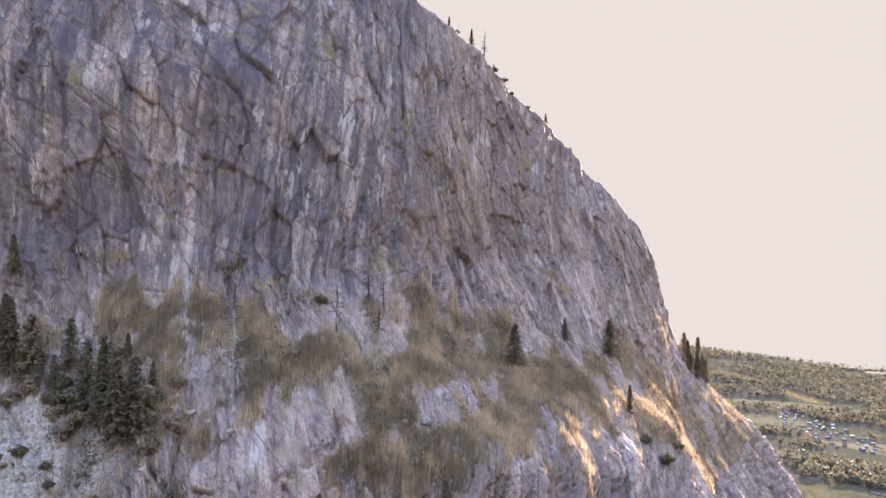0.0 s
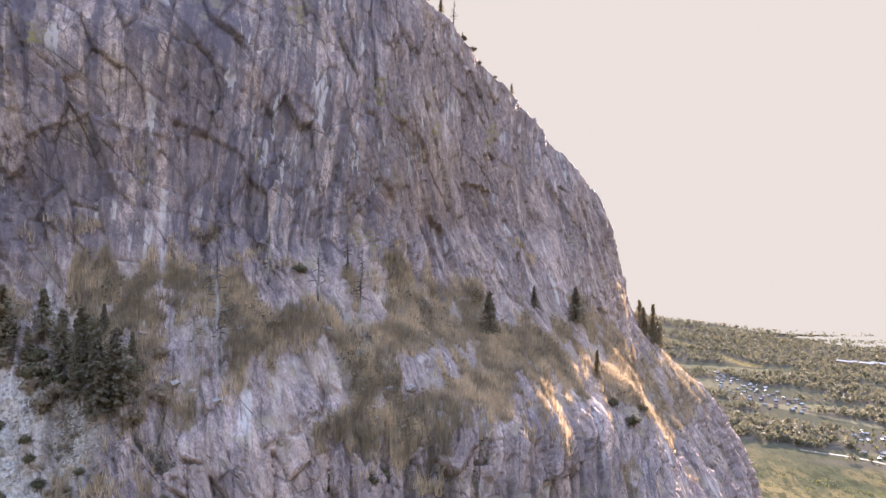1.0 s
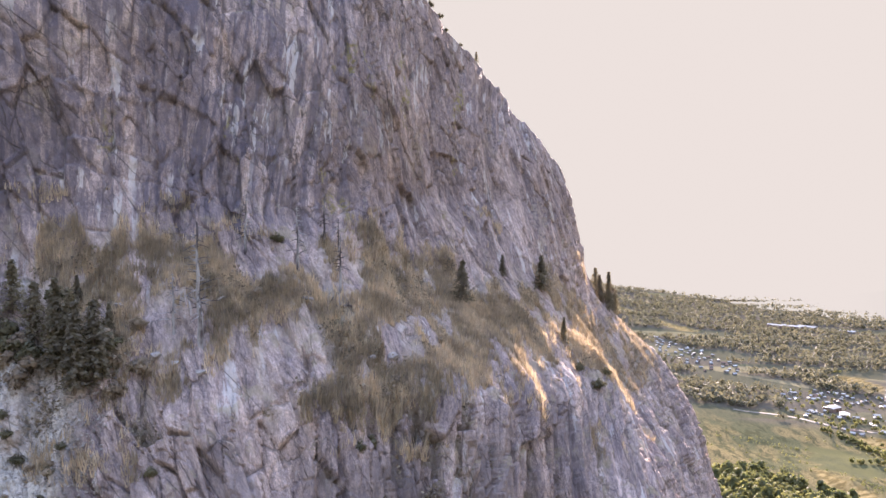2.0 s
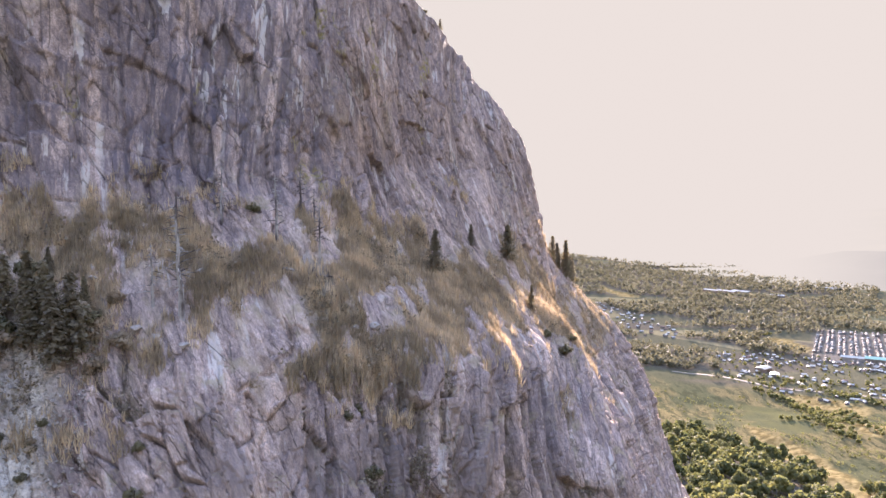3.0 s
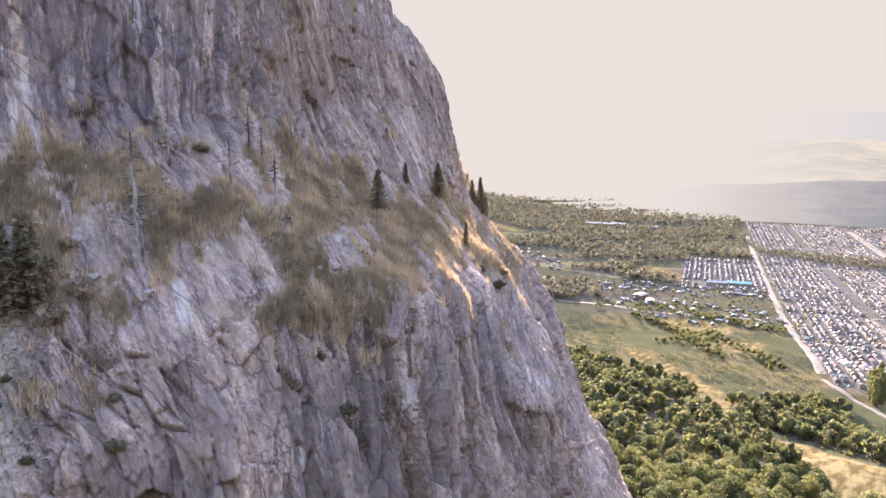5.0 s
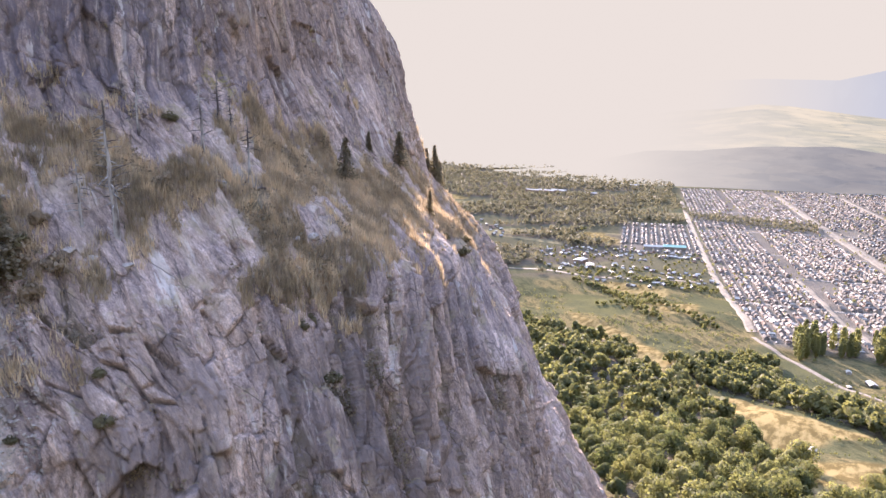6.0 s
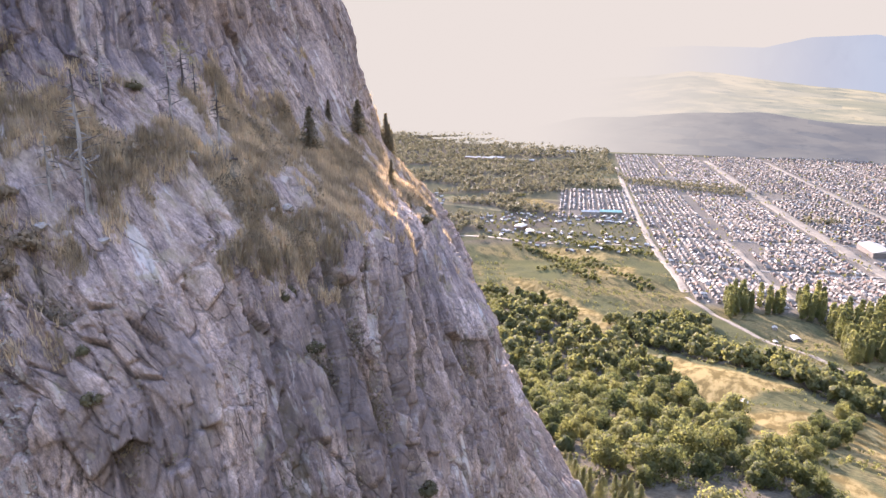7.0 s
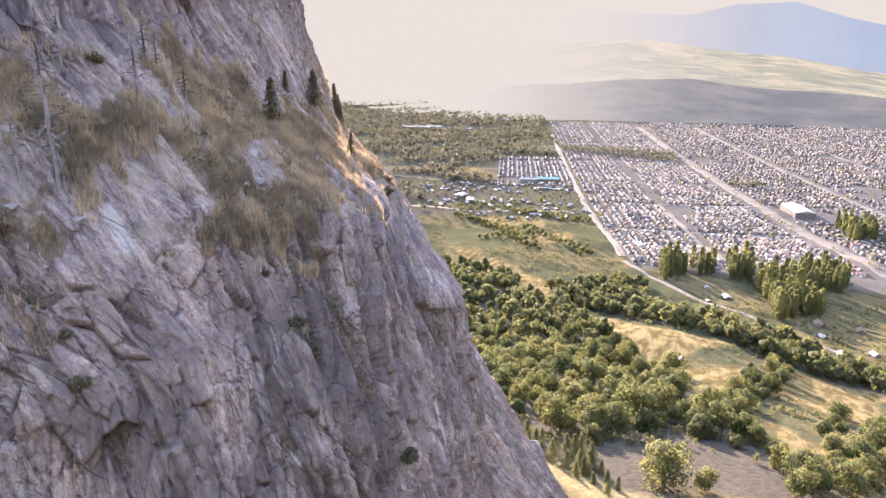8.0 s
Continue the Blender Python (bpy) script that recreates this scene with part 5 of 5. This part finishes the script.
# a thicket of brown and olive bushes between the conifers, and low bushes on the scree
thicket = np.random.default_rng(310)
for k in range(30):
    x = thicket.uniform(-46, -25)
    p = seat(x, 68 + thicket.normal(0, 1.5), -10.5 + 0.22 * (x + 36) * -1 + thicket.normal(0, 2.2), 0.1)
    copy_thing(SHRUBS[(1, 1, 0, 1)[k % 4]], Matrix.Translation(p) @ Matrix.Rotation(k * 1.3, 4, "Z") @ Matrix.Scale(thicket.uniform(0.7, 1.5), 4))
for k in range(34):
    p = seat(thicket.uniform(-50, -31), 61 + thicket.normal(0, 2), thicket.uniform(-27, -15), 0.1)
    copy_thing(SHRUBS[(0, 2, 1)[k % 3]], Matrix.Translation(p) @ Matrix.Rotation(k * 1.1, 4, "Z") @ Matrix.Scale(thicket.uniform(0.25, 0.75), 4))
for k, t in enumerate(SHRUBS):
    t.matrix_basis = Matrix.Translation(seat((-47, -15, -49)[k], (66, 72, 64)[k], (-14, -6, -17)[k]))


def boulder_thing(seed, size, label):
    """A pale angular block, cut by a few planes and half sunk in the soil."""
    r = np.random.default_rng(seed)
    bm = bmesh.new()
    bmesh.ops.create_icosphere(bm, subdivisions=3, radius=1.0)
    cuts = [(Vector(r.normal(0, 1, 3)).normalized(), r.uniform(0.5, 0.85)) for _ in range(11)]
    for v in bm.verts:
        for way, far in cuts:
            over = v.co.dot(way) - far
            if over > 0:
                v.co -= way * over
        v.co = Vector((v.co.x * 1.2, v.co.y, v.co.z * 0.8)) * size * 0.75
    return tagged(part("boulder", bm, BOULDER), label, "boulder", "boulders on the ledge")


BOULDER = Mat("pale_boulder", 0.9)
BOULDER.color(BOULDER.mix(BOULDER.ramp(BOULDER.noise(2.5, 7, None, 0.7), 0.35, 0.65), (0.26, 0.23, 0.215), (0.44, 0.395, 0.365)))
BOULDER = BOULDER.mat
for k, (x, y, z, size) in enumerate(((-0.9, 71, -12.3, 0.8), (-3.6, 70, -12.7, 0.6), (-18.8, 72, -7, 0.6), (-24, 68, -12.3, 0.9), (-22.5, 67.5, -13, 0.6), (-28.5, 70, -6.5, 0.5), (-19.5, 66, -13.6, 0.7), (3.5, 77, -10.5, 0.55), (-25.5, 67, -13.2, 0.5))):
    b = boulder_thing(500 + k, size, "pale angular boulder lying in the dry grass")
    b.matrix_basis = Matrix.Translation(seat(x, y, z, 0.0) + Vector((0, 0, 0.08 * size))) @ Matrix.Rotation(k * 1.9, 4, "Z")
fallen = dead_tree(131, 7.0, 0.02, "fallen grey tree trunk lying across the ledge")
one, two = seat(-10.6, 73.5, -7.4, 0.0), seat(-5.6, 74.5, -8.6, 0.0)
fallen.matrix_basis = Matrix.Translation(one + Vector((0, 0, 0.25))) @ (two - one).to_track_quat("Z", "Y").to_matrix().to_4x4()


def ledge_stuff(name, count, seed, material, label, make, low=3.2, high=5.6, left=-60, right=75, cover=None, land=None):
    """Small plants or stones strewn as one mesh where the ledge holds soil, or over a stretch of rows."""
    r = np.random.default_rng(seed)
    rows = np.where((CLIFF_ROWS > low) & (CLIFF_ROWS < high))[0]
    band, deep = CLIFF[rows], (CLIFF_SOIL if land is None else land)[rows]
    i, j = r.integers(0, band.shape[0] - 1, count), r.integers(0, band.shape[1] - 1, count)
    p = band[i, j] * 0.5 + band[i + 1, j + 1] * 0.5
    keep = (p[:, 0] > left) & (p[:, 0] < right) & (p[:, 1] < 190)
    if cover is not None:
        keep &= deep[i, j] + 0.5 * fbm(p[:, 0] / 4, p[:, 2] / 4, seed, 4) + r.normal(0, 0.15, count) > cover
    ob = part(name, make(p[keep], r), material)
    return tagged(ob, label, "plants", kind="stuff")


def blades(p, r):
    """Tufts of dry grass: six narrow leaning blades each."""
    p = np.repeat(p, 6, 0)
    n = len(p)
    foot = p + r.normal(0, 0.16, (n, 3)) * np.array([1, 1, 0]) - np.array([0, 0, 0.1])
    a = r.uniform(0, 6.28, n)
    side = np.stack([np.cos(a), np.sin(a), 0 * a], -1) * r.uniform(0.03, 0.085, (n, 1))
    tip = foot + np.stack([r.normal(0, 0.18, n), r.normal(0, 0.18, n), r.uniform(0.4, 1.3, n)], -1)
    return quads_mesh("blades", np.stack([foot - side, foot + side, tip], 1), 3)


def twigs(p, r):
    """Loose brown shrubs of thin leaf sprays."""
    p = np.repeat(p, 22, 0)
    n = len(p)
    c = p + r.normal(0, 0.42, (n, 3)) * np.array([1, 1, 0.9]) + np.array([0, 0, 0.55])
    return quads_mesh("twigs", sprays(c, r.normal(0, 1, (n, 3)), 0.13, r))


STRAW = leaf_material("straw", (0.24, 0.195, 0.145), (0.70, 0.565, 0.42), 0.3, (1.12, 1.06, 0.95), True, 0.22)
ledge_stuff("dry_grass", 90000, 401, STRAW, "dry straw-coloured grass tufts over the ledge", blades, cover=0.55)
SCRUBLEAF = leaf_material("brown_scrub", (0.14, 0.12, 0.09), (0.36, 0.295, 0.23), 0.3, (1.2, 1.15, 1.0), True, 0.2)
ledge_stuff("brown_scrub", 4200, 402, SCRUBLEAF, "low brown scrub over the cliff ledge", twigs, cover=0.85)

ledge_stuff("cleft_plants", 16000, 404, SCRUBLEAF, "small brown plants rooted in clefts of the rock", twigs, 4.7, 8.2, -60, 75, 1.12, CLIFF_CLEFT)


def stones(p, r):
    """Loose angular stones, each a squashed octahedron of its own shape."""
    n = len(p)
    size = 0.04 + 0.17 * r.random((n, 1, 1)) ** 4
    base = np.array([(1, 0, 0), (0, 1, 0), (-1, 0, 0), (0, -1, 0), (0, 0, 0.8), (0, 0, -0.8)])
    v = p[:, None, :] + size * (base[None] + r.normal(0, 0.28, (n, 6, 3)))
    faces = [(0, 1, 4), (1, 2, 4), (2, 3, 4), (3, 0, 4), (1, 0, 5), (2, 1, 5), (3, 2, 5), (0, 3, 5)]
    return quads_mesh("stones", np.concatenate([v[:, f] for f in faces]), 3)


STONE = Mat("scree_stone", 0.9)
STONE.color(STONE.mix(STONE.ramp(STONE.noise(0.9, 6), 0.35, 0.65), (0.22, 0.195, 0.18), (0.42, 0.375, 0.34)))
STONE = STONE.mat
ledge_stuff("scree_stones", 60000, 403, STONE, "loose grey stones over the scree slope", stones, 4.45, 6.2, -62, -27)
